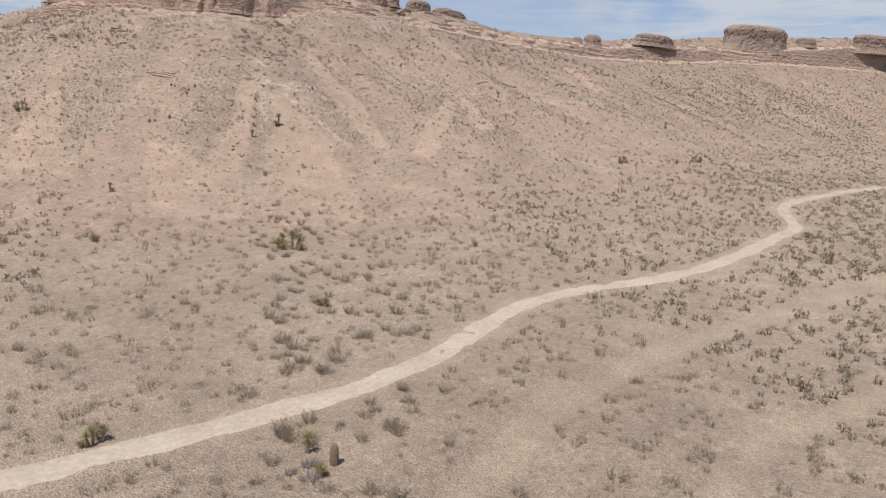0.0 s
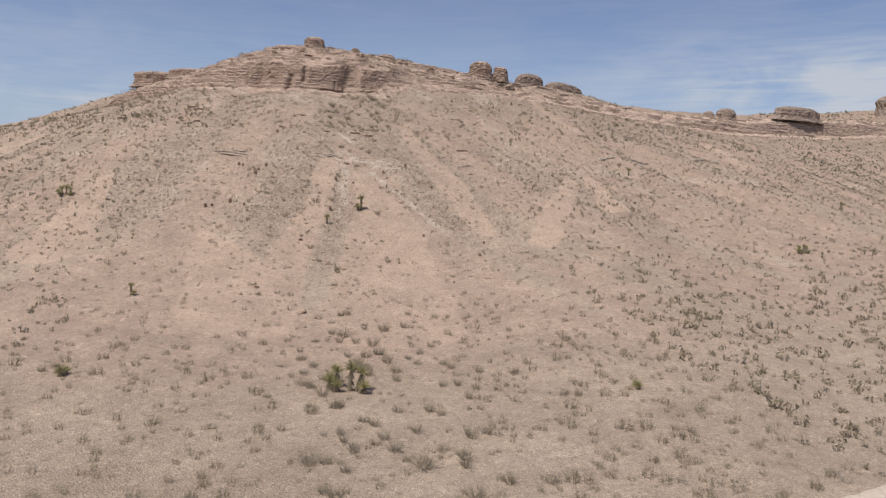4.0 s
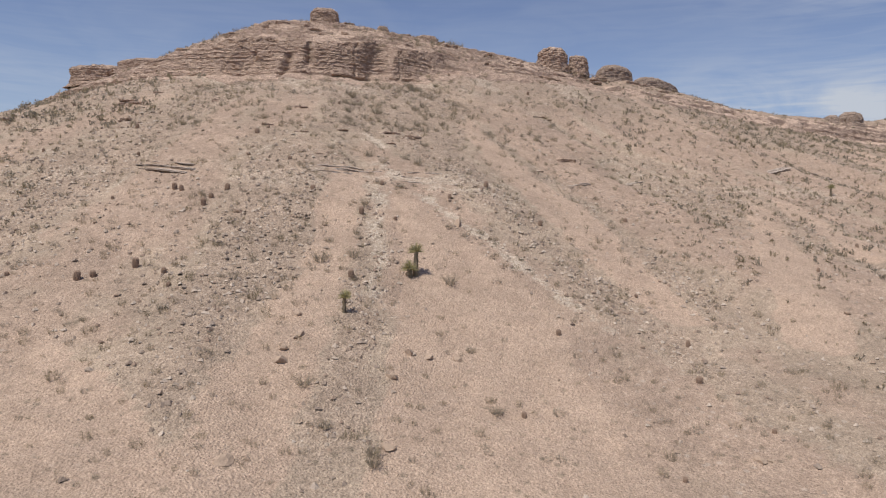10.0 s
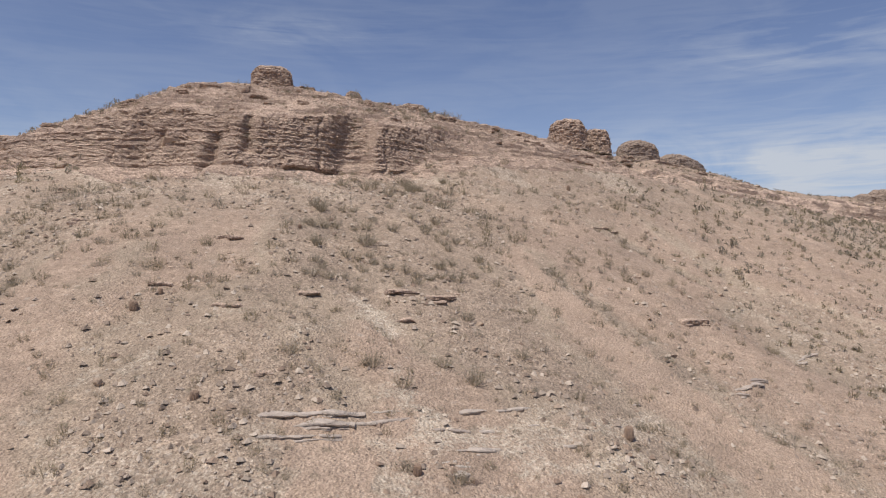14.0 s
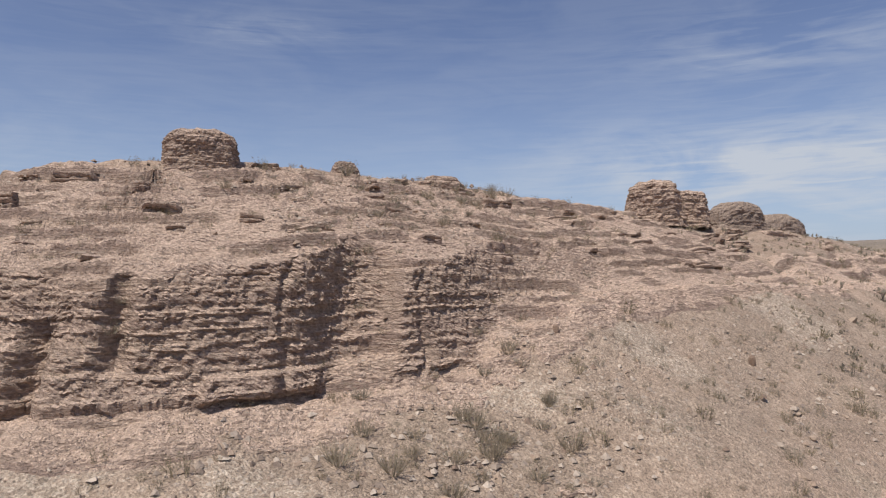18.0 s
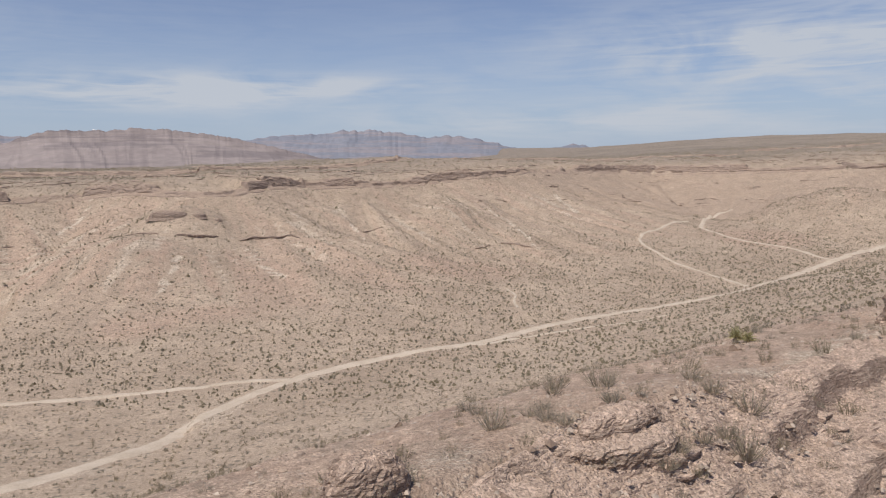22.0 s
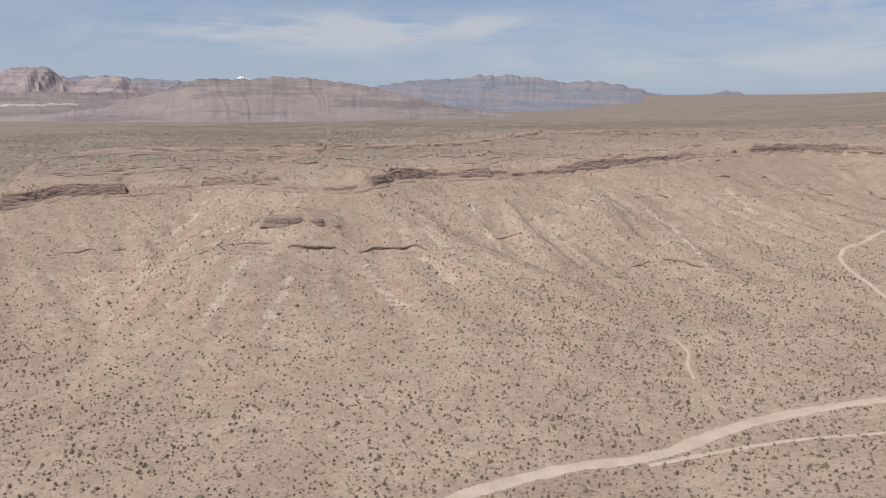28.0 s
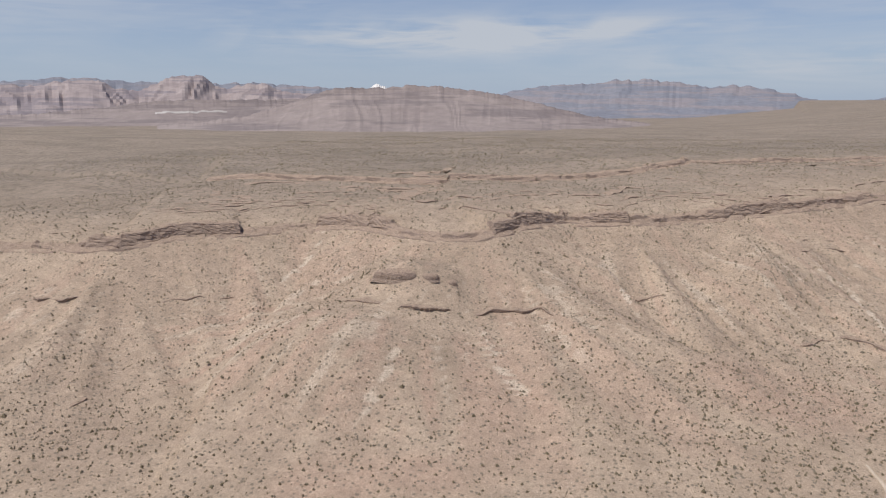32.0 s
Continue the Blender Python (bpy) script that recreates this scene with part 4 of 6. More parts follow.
# the crag under the hill's crest
def crag_overhang(x, z):
    """Hollows, lips and pillars of the face, in metres out of it."""
    cave = np.exp(-((x + 49.7) / 1.5) ** 4) * np.exp(-((z - 16.35) / 0.38) ** 4)
    lip = smooth(-51.6, -51.4, x) * smooth(-47.4, -48.2, x) * smooth(16.6, 16.75, z) * smooth(17.75, 17.6, z)
    den = np.exp(-((x + 41.6) / 0.9) ** 4) * np.exp(-((z - 16.9) / 0.4) ** 4)
    eave = smooth(-58.5, -57.0, x) * smooth(-47.5, -49.0, x) * smooth(20.4, 20.6, z) * smooth(22.6, 22.2, z)
    pillar = np.exp(-((x + 58.6) / 0.75) ** 4) * smooth(19.6, 18.9, z) * smooth(15, 16, z)
    alcove = np.exp(-((x + 57.3) / 0.5) ** 2) * smooth(20.4, 19.2, z) + np.exp(-((x + 62.4) / 0.45) ** 2) * smooth(20.8, 19.8, z) * smooth(17.5, 18.5, z)
    recess = np.exp(-((x + 54.6 + 0.12 * (z - 20)) / 0.42) ** 2) * smooth(17.4, 18.6, z) * smooth(22.8, 21.8, z)
    notch = np.exp(-((x + 56.3) / 0.4) ** 2) * np.exp(-((z - 20.0) / 0.6) ** 2)
    return -0.8 * cave + 0.45 * lip - 0.5 * den + 0.1 * eave + 0.5 * pillar - 0.5 * alcove - 0.8 * recess - 0.35 * notch - 0.15 * smooth(-49.5, -48.9, x) * smooth(-44.5, -46.5, x)


p, s, n = run_of(FOOT[4:17], 0.12, -106, -8, 48)
pick = np.array([k for k in range(len(s)) if -67 < p[k, 0] < -27 or k % 3 == 0])
p, s, n = p[pick], s[pick], n[pick]
crag = tagged(new("rock_cliff"), "brown layered rock cliff with ledges and dark joints", "rock cliff")
face = crag_surface(p, s, n, 3.0, 18.7, 290, 1.0, 5, 8.0, 38.0, ((-49.1, 0.2, 0.15), (-66.8, 0.4, 0.25), (-43.4, 0.2, 0.15)), crag_overhang, lambda x: 1 - 0.25 * smooth(-44, -39, x), 0.75)
cut_parts(crag, face, (0, 22, 38, 52, 62, 76, 400), (-50, 15.6, 17.3, 20.2, 23.0, 60), M_CRAG)
# the cliff band carried on to the east
p, s, n = run_of(FOOT[13:], 0.6, -9, 330, 14)
ridge = tagged(new("rock_cliff"), "low brown rock band running on along the hill", "rock cliff")
cut_parts(ridge, crag_surface(p, s, n, 3.0, 9.0, 48, 1.5, 41, 8.0, 60.0), list(range(0, 600, 40)), (-50, 200), M_CRAG, "rock_face")
# the cliffs of the far scarp, and the band above them
for line, x0, x1, seed, label in ((SCARP, -420, 420, 61, "long brown cliff band along the far scarp"), (BAND, -420, 420, 81, "higher brown cliff band on the far tableland")):
    p, s, n = run_of(line, 1.1, x0, x1, 6)
    scarp = tagged(new("rock_cliff"), label, "rock cliff")
    face = crag_surface(p, s, n, 4.0, 9.0, 34, 2.6, seed, 5.0, 75.0)
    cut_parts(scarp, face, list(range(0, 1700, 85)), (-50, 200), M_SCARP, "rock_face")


def contour_runs(seeds, levels, lengths, step):
    """Paths that keep to the height of the ground at their seeds, all followed together."""
    pos = np.array(seeds, float)
    out = [pos.copy()]
    count = int(max(lengths) / step)
    for _ in range(count):
        x, y = pos[:, 0], pos[:, 1]
        h = land(np.concatenate([x, x + 0.8, x]), np.concatenate([y, y, y + 0.8]), False).reshape(3, -1)
        g = np.stack([h[1] - h[0], h[2] - h[0]], 1) / 0.8
        size = np.maximum(np.linalg.norm(g, axis=1), 0.04)[:, None]
        u = g / size
        move = np.stack([u[:, 1], -u[:, 0]], 1) * step + u * np.clip((levels - h[0])[:, None] / size, -0.4 * step, 0.4 * step)
        pos = pos + move
        out.append(pos.copy())
    runs = np.stack(out, 1)
    return [r[:int(ln / step) + 1] for r, ln in zip(runs, lengths)]


def ledge(path, height, material, label, seed, depth=2.0, beds=2, step=0.3, rough=1.0, sink=0.35, group="", back=0.0, level=None):
    p, s = resample(path, step)
    if len(s) < 8:
        return None
    n = sides(p)
    n = np.stack([np.convolve(np.pad(n[:, k], 4, "edge"), np.ones(9) / 9, "valid") for k in (0, 1)], 1)
    probe = 0.8
    up = land(p[:, 0] - n[:, 0] * probe, p[:, 1] - n[:, 1] * probe, False)
    down = land(p[:, 0] + n[:, 0] * probe, p[:, 1] + n[:, 1] * probe, False)
    if np.mean(up) < np.mean(down):
        n = -n
        up, down = down, up
    base = 0.5 * (up + down)
    m = max(3, int((1.6 if height < 1 else 3) / step) | 1)
    base = np.convolve(np.pad(base, m // 2, "edge"), np.ones(m) / m, "valid")[:len(s)]
    if level is not None:
        base = np.full(len(s), level)
    u = s / s[-1]
    taper = smooth(0, 0.18, u) * smooth(1, 0.82, u)
    taper = taper * (0.7 + 0.3 * vnoise(s / max(height * 5, 1.2), s * 0, seed + 50))
    verts, faces, off = [], [], 0
    root = tagged(new("rock_ledge"), label, "rock ledge", group)
    for b in range(beds):
        lo = base - sink + (height + sink) * taper * b / beds
        hi = base - sink + (height + sink) * taper * (b + 1) / beds
        front = 0.15 * height - 0.22 * height * b / beds * (1 + 0.4 * math.sin(seed + 2.1 * b)) + 0.18 * min(height, 1) * math.sin(seed * 1.7 + 3 * b) - back
        me = layer_mesh("rock_layer", p, s, n, lo, hi, front * np.ones(len(s)) - 0.8 * (1 - taper), depth, material, seed + 11 * b, rough, 0.12 * min(height, 2))
        part("rock_layer", me, root)
    return root


rng = np.random.RandomState(11)
# broken ledges over the crag and along the crest
seeds, lengths = [], []
while len(seeds) < 26:
    x, y = rng.uniform(-98, 22), rng.uniform(176, 262)
    d = along(FOOT, np.array([x]), np.array([y]))[0][0]
    dc = along(CREST, np.array([x]), np.array([y]))[0][0]
    if d < -8 and x > -8 and dc > 2.5:
        seeds.append((x, y))
        lengths.append(rng.uniform(2.0, 6.5))
levels = land(*np.array(seeds).T, False)
for k, run in enumerate(contour_runs(seeds, levels, lengths, 0.6)):
    ledge(run, rng.uniform(0.3, 0.8), M_CRAG, "low broken ledge of brown bedded rock", 700 + 31 * k, 1.6, 2, 0.25, 0.8, 0.35, "ledges on the crest")
# small steps of bedded rock among the stones over the crag
seeds, lengths = [], []
while len(seeds) < 100:
    x, y = rng.uniform(-80, -14), rng.uniform(178, 236)
    d = along(FOOT, np.array([x]), np.array([y]))[0][0]
    dc = along(CREST, np.array([x]), np.array([y]))[0][0]
    if d < -4.5 and dc > 1.5:
        seeds.append((x, y))
        lengths.append(1.4 + 3.6 * rng.uniform() ** 1.5)
levels = land(*np.array(seeds).T, False)
for k, run in enumerate(contour_runs(seeds, levels, lengths, 0.6)):
    ledge(run, rng.uniform(0.4, 0.85), M_CRAG, "low broken ledge of brown bedded rock", 2700 + 31 * k, 0.9, 3, 0.16, 0.9, 0.3, "ledges on the crest")
# pale thin ledges half way up the scree
for k, (path, hgt) in enumerate((([(-58.1, 137.3), (-55.1, 137.8), (-52.5, 137.2), (-48.8, 136.6)], 0.15), ([(-44.5, 139.0), (-40.9, 140.1), (-37.5, 141.7), (-34.0, 143.1), (-30.0, 145.2), (-27.4, 147.2), (-24.9, 149.4), (-22.8, 151.6)], 0.55),
                                ([(-38.5, 138.6), (-36.9, 139.3), (-35.0, 140.2), (-32.5, 141.5), (-31, 142.2)], 0.45), ([(-34, 141.0), (-32, 141.9), (-29, 143.2), (-26, 144.8), (-24, 146)], 0.45), ([(-19.5, 155), (-16.6, 157.1)], 0.4), ([(-14.4, 162.3), (-7.3, 170.0), (-0.9, 173.9)], 0.35), ([(-12, 163.2), (-6, 168.8)], 0.25),
                                ([(-72, 141), (-66, 139.5), (-61, 138)], 0.35), ([(-90, 144), (-82, 143), (-76, 142)], 0.4), ([(6, 181), (14, 189), (22, 197)], 0.35), ([(30, 206), (42, 220)], 0.4))):
    for row in range(3):
        ledge([(x + 0.3 * row, y + 0.8 * row) for x, y in path], 0.42 * hgt, M_PALE, "thin pale ledge of bedded rock in the scree", 1900 + 41 * k + 500 * row, 0.9, 2, 0.14, 0.8, 0.12, "pale ledges in the scree", 0.1)

# short brown ledges and slabs standing out of the upper scree
seeds, lengths = [], []
while len(seeds) < 70:
    x, y = rng.uniform(-92, -8), rng.uniform(140, 190)
    d = along(FOOT, np.array([x]), np.array([y]))[0][0]
    if 5 < d < 34 and bare_run(np.array([x]), np.array([y]))[0] < 0.1:
        seeds.append((x, y))
        lengths.append(rng.uniform(1.2, 4.0))
levels = land(*np.array(seeds).T, False)
for k, run in enumerate(contour_runs(seeds, levels, lengths, 0.6)):
    ledge(run, rng.uniform(0.15, 0.4), M_CRAG, "short brown rock ledge in the scree", 5200 + 31 * k, 0.7, 2, 0.16, 1.2, 0.3, "ledges in the upper scree")


def outcrop(x, y, wide, deep, high, turn, label, seed, beds=6, crown=0.7, sunk=0.8, material=None):
    """A knob of bedded rock, cut along its bedding into the slabs that one can tell apart."""
    r = np.random.RandomState(seed)
    root = tagged(new("rock_outcrop"), label, "rock outcrop", "knobs along the crest")
    close = y < 236
    cols = int(np.clip(wide * (30 if close else 10), 60, 200))
    a = np.linspace(0, 2 * math.pi, cols, endpoint=False)
    cs, sn = math.cos(radians(turn)), math.sin(radians(turn))
    ground_z = min(at(x, y), (at(x + 0.35 * wide * cs, y + 0.35 * wide * sn) + at(x - 0.35 * wide * cs, y - 0.35 * wide * sn)) / 2) - 0.25
    prof = np.array([(0, 1.22), (0.16, 1.1), (0.3, 1.01), (0.55, 0.97), (0.78, 0.90 * (0.5 + 0.5 * crown / 0.7)), (0.90, crown * 1.08), (0.965, crown * 0.86), (1.0, crown * 0.55), (1.02, 0.02)])
    run = np.concatenate([[0], np.cumsum(np.hypot(np.diff(prof[:, 0]) * (high + sunk), np.diff(prof[:, 1]) * wide / 2))])
    rows = int(np.clip(run[-1] / (0.075 if close else 0.16), 24, 80 if close else 44))
    t = np.linspace(0, run[-1], rows)
    hh, rr = np.interp(t, run, prof[:, 0]), np.interp(t, run, prof[:, 1])
    A, HH = np.meshgrid(a, hh)
    _, RR = np.meshgrid(a, rr)
    u = max(0.35, min(1.6, high / 4.0))
    edges = np.cumsum(np.concatenate([[0], r.uniform(0.12, 0.4, 80) * u]))
    Z = HH * (high + sunk)
    L = A * (wide + deep) / 4
    q = np.clip(np.searchsorted(edges, Z + 0.15 * np.sin(A + seed)) - 1, 0, 38)
    v = np.clip((Z + 0.15 * np.sin(A + seed) - edges[q]) / (edges[q + 1] - edges[q]), 0, 1)
    shape = 1 - np.abs(2 * v - 1) ** 6
    blocks = 2 * lattice(np.floor(L / (1.1 * u) + 0.7 * vnoise(L / (2 * u), q * 1.0, seed)), q * 3.0, seed + 1) - 1
    tall = 2 * lattice(np.floor(L / (1.7 * u) + 0.4 * vnoise(L, Z * 0, seed + 8)), q * 0.0, seed + 2) - 1
    out = u * (0.035 * r.normal(size=40)[q] * shape + 0.07 * blocks * shape + 0.18 * tall - 0.022 * (1 - shape))
    ca, sa = np.cos(A), np.sin(A)
    out = out + u * (0.30 * fbm(ca * 1.6 + Z * 0.15, sa * 1.6 + seed, seed + 3, 2) + 0.20 * vnoise(L / (0.8 * u), Z / (0.9 * u), seed + 4) + 0.13 * vnoise(L / (0.33 * u), Z / (0.28 * u), seed + 5) + 0.07 * vnoise(L / (0.15 * u), Z / (0.13 * u), seed + 7))
    crumb = 2 * lattice(np.arange(rows)[:, None] + 0 * L, np.arange(cols)[None, :] + 0 * L, seed + 9) - 1
    out = (out + 0.05 * u * crumb) * np.clip(RR * 2, 0, 1)
    lobes = 1 + 0.09 * np.sin(2 * A + r.uniform(0, 6)) + 0.07 * np.sin(3 * A + r.uniform(0, 6)) + 0.04 * np.sin(5 * A + r.uniform(0, 6))
    lx, ly = (wide / 2 * RR * lobes + out) * ca, (deep / 2 * RR * lobes + out) * sa
    zz = ground_z - sunk + Z + u * 0.16 * fbm(lx / u, ly / u, seed + 6, 3) * smooth(0.7, 1.0, HH)
    verts = np.stack([x + cs * lx - sn * ly, y + sn * lx + cs * ly, zz], -1).reshape(-1, 3)
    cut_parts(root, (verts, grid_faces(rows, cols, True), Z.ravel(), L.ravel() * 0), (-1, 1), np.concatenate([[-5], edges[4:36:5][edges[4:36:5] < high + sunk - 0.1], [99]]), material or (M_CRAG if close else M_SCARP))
    return root


outcrop(-58.6, 194.0, 4.9, 4.2, 2.15, 15, "flat-topped knob of brown bedded rock on the crest", 1, 6, 0.78, 1.3)
outcrop(-50.9, 202.2, 2.3, 1.9, 1.4, 40, "small rounded rock knob on the crest", 3, 3, 0.65)
outcrop(-54.5, 199.0, 2.4, 1.6, 0.6, 40, "small rounded rock knob on the crest", 13, 3, 0.6)
outcrop(-44.0, 207.2, 3.4, 1.7, 0.75, 38, "small squarish rock knob on the crest", 4, 4, 0.75)
outcrop(-44.3, 206.8, 5.2, 2.8, 0.3, 38, "low slab under the squarish rock knob", 5, 2, 0.8)
outcrop(-22.4, 227.4, 6.6, 5.4, 4.1, 30, "large rounded boulder-like knob of brown rock", 6, 7, 0.74)
outcrop(-17.4, 232.2, 4.0, 4.2, 3.5, 20, "rounded knob of brown rock beside a larger one", 7, 6, 0.7)
outcrop(-9.6, 240.0, 11.0, 5.0, 3.2, 44, "long whaleback outcrop of brown rock", 8, 6, 0.66)
outcrop(0.2, 251.8, 17.0, 6.0, 4.0, 54, "higher end of a long rock outcrop", 9, 5, 0.66)
outcrop(-97, 191.5, 10.0, 4.5, 3.0, 8, "flat rocky bluff at the west end of the crest", 10, 6, 0.85)
outcrop(-88, 190.0, 9.0, 4.0, 1.6, 8, "low rocky step on the west end of the crest", 11, 4, 0.8)
outcrop(59.5, 300, 7.5, 6.0, 3.6, 40, "rounded rock knob on the far crest", 12, 6, 0.6)
outcrop(52, 293, 4.0, 4.0, 1.8, 40, "small rock knob on the far crest", 15, 4, 0.6)
outcrop(92, 329, 24.0, 10.0, 4.8, 38, "long low rock outcrop on the far crest", 14, 6, 0.75)
outcrop(164, 392, 42.0, 22.0, 8.5, 30, "broad flat-topped rock butte on the far crest", 16, 8, 0.85, 6.0)
outcrop(196, 403, 11.0, 8.0, 4.0, 30, "small rock butte on the far crest", 17, 5, 0.75, 1.5)
outcrop(246, 426, 34.0, 16.0, 6.0, 30, "broad flat-topped rock butte on the far crest", 18, 7, 0.85, 5.0)

rng = np.random.RandomState(23)
# ledges on the tableland and benches on the slope under the scarp
seeds, lengths, heights = [], [], []
for k in range(110):
    u = rng.uniform(-380, 240)
    seeds.append((u, np.interp(u, [q[0] for q in SCARP[2:-2]], [q[1] for q in SCARP[2:-2]]) + 12 + 150 * rng.uniform() ** 1.5))
    lengths.append(rng.uniform(30, 150))
    heights.append(rng.uniform(0.3, 0.8))
for k in range(45):
    u = rng.uniform(-60, 235)
    seeds.append((u, np.interp(u, [q[0] for q in SCARP[2:-2]], [q[1] for q in SCARP[2:-2]]) - rng.uniform(5, 75)))
    lengths.append(rng.uniform(15, 60))
    heights.append(rng.uniform(0.4, 1.2))
for x, y, ln, hgt in ((-165, 500, 45, 1.3), (-285, 468, 40, 1.2), (-130, 540, 40, 1.0), (-60, 545, 50, 1.0), (-330, 450, 40, 1.4)):
    seeds.append((x, y))
    lengths.append(ln)
    heights.append(hgt)
ok = [k for k, q in enumerate(seeds) if k >= 110 or along(SCARP, np.array([q[0]]), np.array([q[1]]))[0][0] < -12]
seeds, lengths, heights = [seeds[k] for k in ok], [lengths[k] for k in ok], [heights[k] for k in ok]
levels = land(*np.array(seeds).T, False)
for k, run in enumerate(contour_runs(seeds, levels, lengths, 4.0)):
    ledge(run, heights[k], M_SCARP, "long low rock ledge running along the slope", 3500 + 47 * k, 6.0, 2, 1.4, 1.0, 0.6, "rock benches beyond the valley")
outcrop(-194.5, 503.5, 16.0, 8.0, 2.3, 12, "jutting dark rock bluff on the far slope", 31, 6, 0.62, 2.4)
outcrop(-183.5, 508.0, 8.0, 4.5, 1.3, 30, "low end of a jutting rock bluff", 32, 4, 0.6, 1.6)
outcrop(-176.5, 512.5, 5.0, 3.5, 1.0, 30, "block beyond the low end of a rock bluff", 33, 4, 0.6, 1.2)
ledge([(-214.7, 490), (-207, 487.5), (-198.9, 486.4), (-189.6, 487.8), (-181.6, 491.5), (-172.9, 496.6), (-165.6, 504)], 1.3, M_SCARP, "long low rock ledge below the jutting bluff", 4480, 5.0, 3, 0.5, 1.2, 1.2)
run = contour_runs([(-256, 409)], land(np.array([-256.0]), np.array([409.0]), False), [9], 1.0)[0]
ledge(run, 1.0, M_STONE, "short dark cut bank in the slope", 4500, 1.5, 2, 0.4, 0.8, 0.4)

# ---- far mountains ----


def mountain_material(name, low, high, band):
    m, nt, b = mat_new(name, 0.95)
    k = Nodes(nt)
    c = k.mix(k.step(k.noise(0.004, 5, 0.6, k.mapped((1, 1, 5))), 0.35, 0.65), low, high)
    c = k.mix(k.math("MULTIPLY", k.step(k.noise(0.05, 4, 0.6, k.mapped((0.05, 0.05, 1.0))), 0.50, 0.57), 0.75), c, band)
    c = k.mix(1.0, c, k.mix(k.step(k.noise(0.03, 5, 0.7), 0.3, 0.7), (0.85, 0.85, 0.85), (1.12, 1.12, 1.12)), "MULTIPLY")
    nt.links.new(c, b.inputs["Base Color"])
    return m


def mountain(name, label, skyline, near, far, foot_z, material, seed, relief, bench=0.0, scar=None):
    """A range: its skyline as (azimuth, elevation) in degrees seen from the valley, between two distances."""
    jag = 0.9 if bench else 1.2
    ex, ey, ez = -60.0, 240.0, 60.0
    az = np.array([q[0] for q in skyline])
    el = np.array([q[1] for q in skyline])
    a = np.linspace(az[0], az[-1], 280)
    crest = np.interp(a, az, el)
    teeth = jag * (0.07 * vnoise(a * 2.4, a * 0, seed) + 0.05 * vnoise(a * 6, a * 0, seed + 1) + 0.03 * vnoise(a * 14, a * 0, seed + 5))
    rows = 48
    v = []
    for r in range(rows):
        t = r / (rows - 1)
        dist = near + (far - near) * t
        top = ez + far * np.tan(np.radians(crest + teeth * t ** 6))
        rise = t ** 1.25
        if bench:
            rise = np.interp(t, [0, 0.35, 0.6, 0.62, 0.84, 0.86, 0.92, 0.935, 1], [0, 0.16, 0.42, 0.47, 0.70, 0.82, 0.86, 0.97, 1])
        hgt = np.maximum(top - foot_z, 2)
        warp = 0.8 * vnoise(a * 0.7, a * 0 + 2.2 * t, seed + 8)
        spurs = 0.5 - np.abs(vnoise(a * 0.75 + warp, a * 0 + t * 0.8, seed + 2)) + 0.6 * (0.5 - np.abs(vnoise(a * 1.9 + 1.6 * warp, a * 0 + t * 1.5, seed + 4)))
        rills = 0.5 - np.abs(vnoise(a * 5.2 + 3 * warp, a * 0 + t * 2.5, seed + 3))
        z = foot_z - 6 + (hgt + 6) * rise + relief * hgt * (spurs + (0.05 if bench else 0.10) * rills) * math.sin(math.pi * t ** 1.2) ** 0.8
        aa = np.radians(a)
        v.append(np.stack([ex + dist * np.sin(aa), ey + dist * np.cos(aa), z], 1))
    v.append(np.stack([v[-1][:, 0] + 60 * np.sin(aa), v[-1][:, 1] + 60 * np.cos(aa), np.full(len(a), foot_z - 30)], 1))
    verts, faces = np.concatenate(v), grid_faces(rows + 1, len(a))
    level = faces[:, 0] // len(a)
    root = tagged(new(name), label, "mountain")
    white = np.zeros(len(faces), bool)
    if scar:
        turn = a[faces[:, 0] % len(a)]
        edge = 1.4 * vnoise(turn * 1.7, turn * 0, seed + 11)
        white = (turn > scar[0]) & (turn < scar[1]) & (level >= scar[2] + edge) & (level < scar[3] + edge)
        ids, back = np.unique(faces[white], return_inverse=True)
        part("quarry_scar", mesh_from("quarry_scar", verts[ids], back.reshape(-1, 4), M_SCAR, False), root, "white bare quarry ground")
    for piece, lo, hi in (("foot_slope", 0, rows * 0.6), ("upper_slope", rows * 0.6, rows * 0.90), ("rimrock" if bench else "summit_ridge", rows * 0.90, rows * 0.95), ("mesa_top" if bench else "summit", rows * 0.95, rows + 2)):
        pick = faces[(level >= lo) & (level < hi) & ~white]
        ids, back = np.unique(pick, return_inverse=True)
        part(piece, mesh_from(piece, verts[ids], back.reshape(pick.shape), M_RIM if piece == "rimrock" else material, False), root)
    return root


M_LIME = mountain_material("white_limestone", (0.62, 0.60, 0.58), (0.72, 0.70, 0.68), (0.55, 0.53, 0.52))
M_SCAR = mountain_material("pale_quarry_ground", (0.40, 0.375, 0.355), (0.56, 0.53, 0.505), (0.33, 0.30, 0.285))
M_RIM = mountain_material("dark_rimrock", (0.17, 0.142, 0.14), (0.235, 0.195, 0.19), (0.14, 0.12, 0.125))
# distance haze painted into the base colour of the farthest ranges
M_HAZE_BLUE = mountain_material("haze_tinted_rock", (0.185, 0.195, 0.235), (0.225, 0.23, 0.265), (0.27, 0.24, 0.25))
# mesa rock lightened towards mauve, with some distance haze in the colour
M_MESA = mountain_material("haze_mauve_mesa_rock", (0.245, 0.205, 0.197), (0.31, 0.262, 0.248), (0.195, 0.165, 0.165))
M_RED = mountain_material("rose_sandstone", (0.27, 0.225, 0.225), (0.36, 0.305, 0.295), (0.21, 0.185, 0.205))
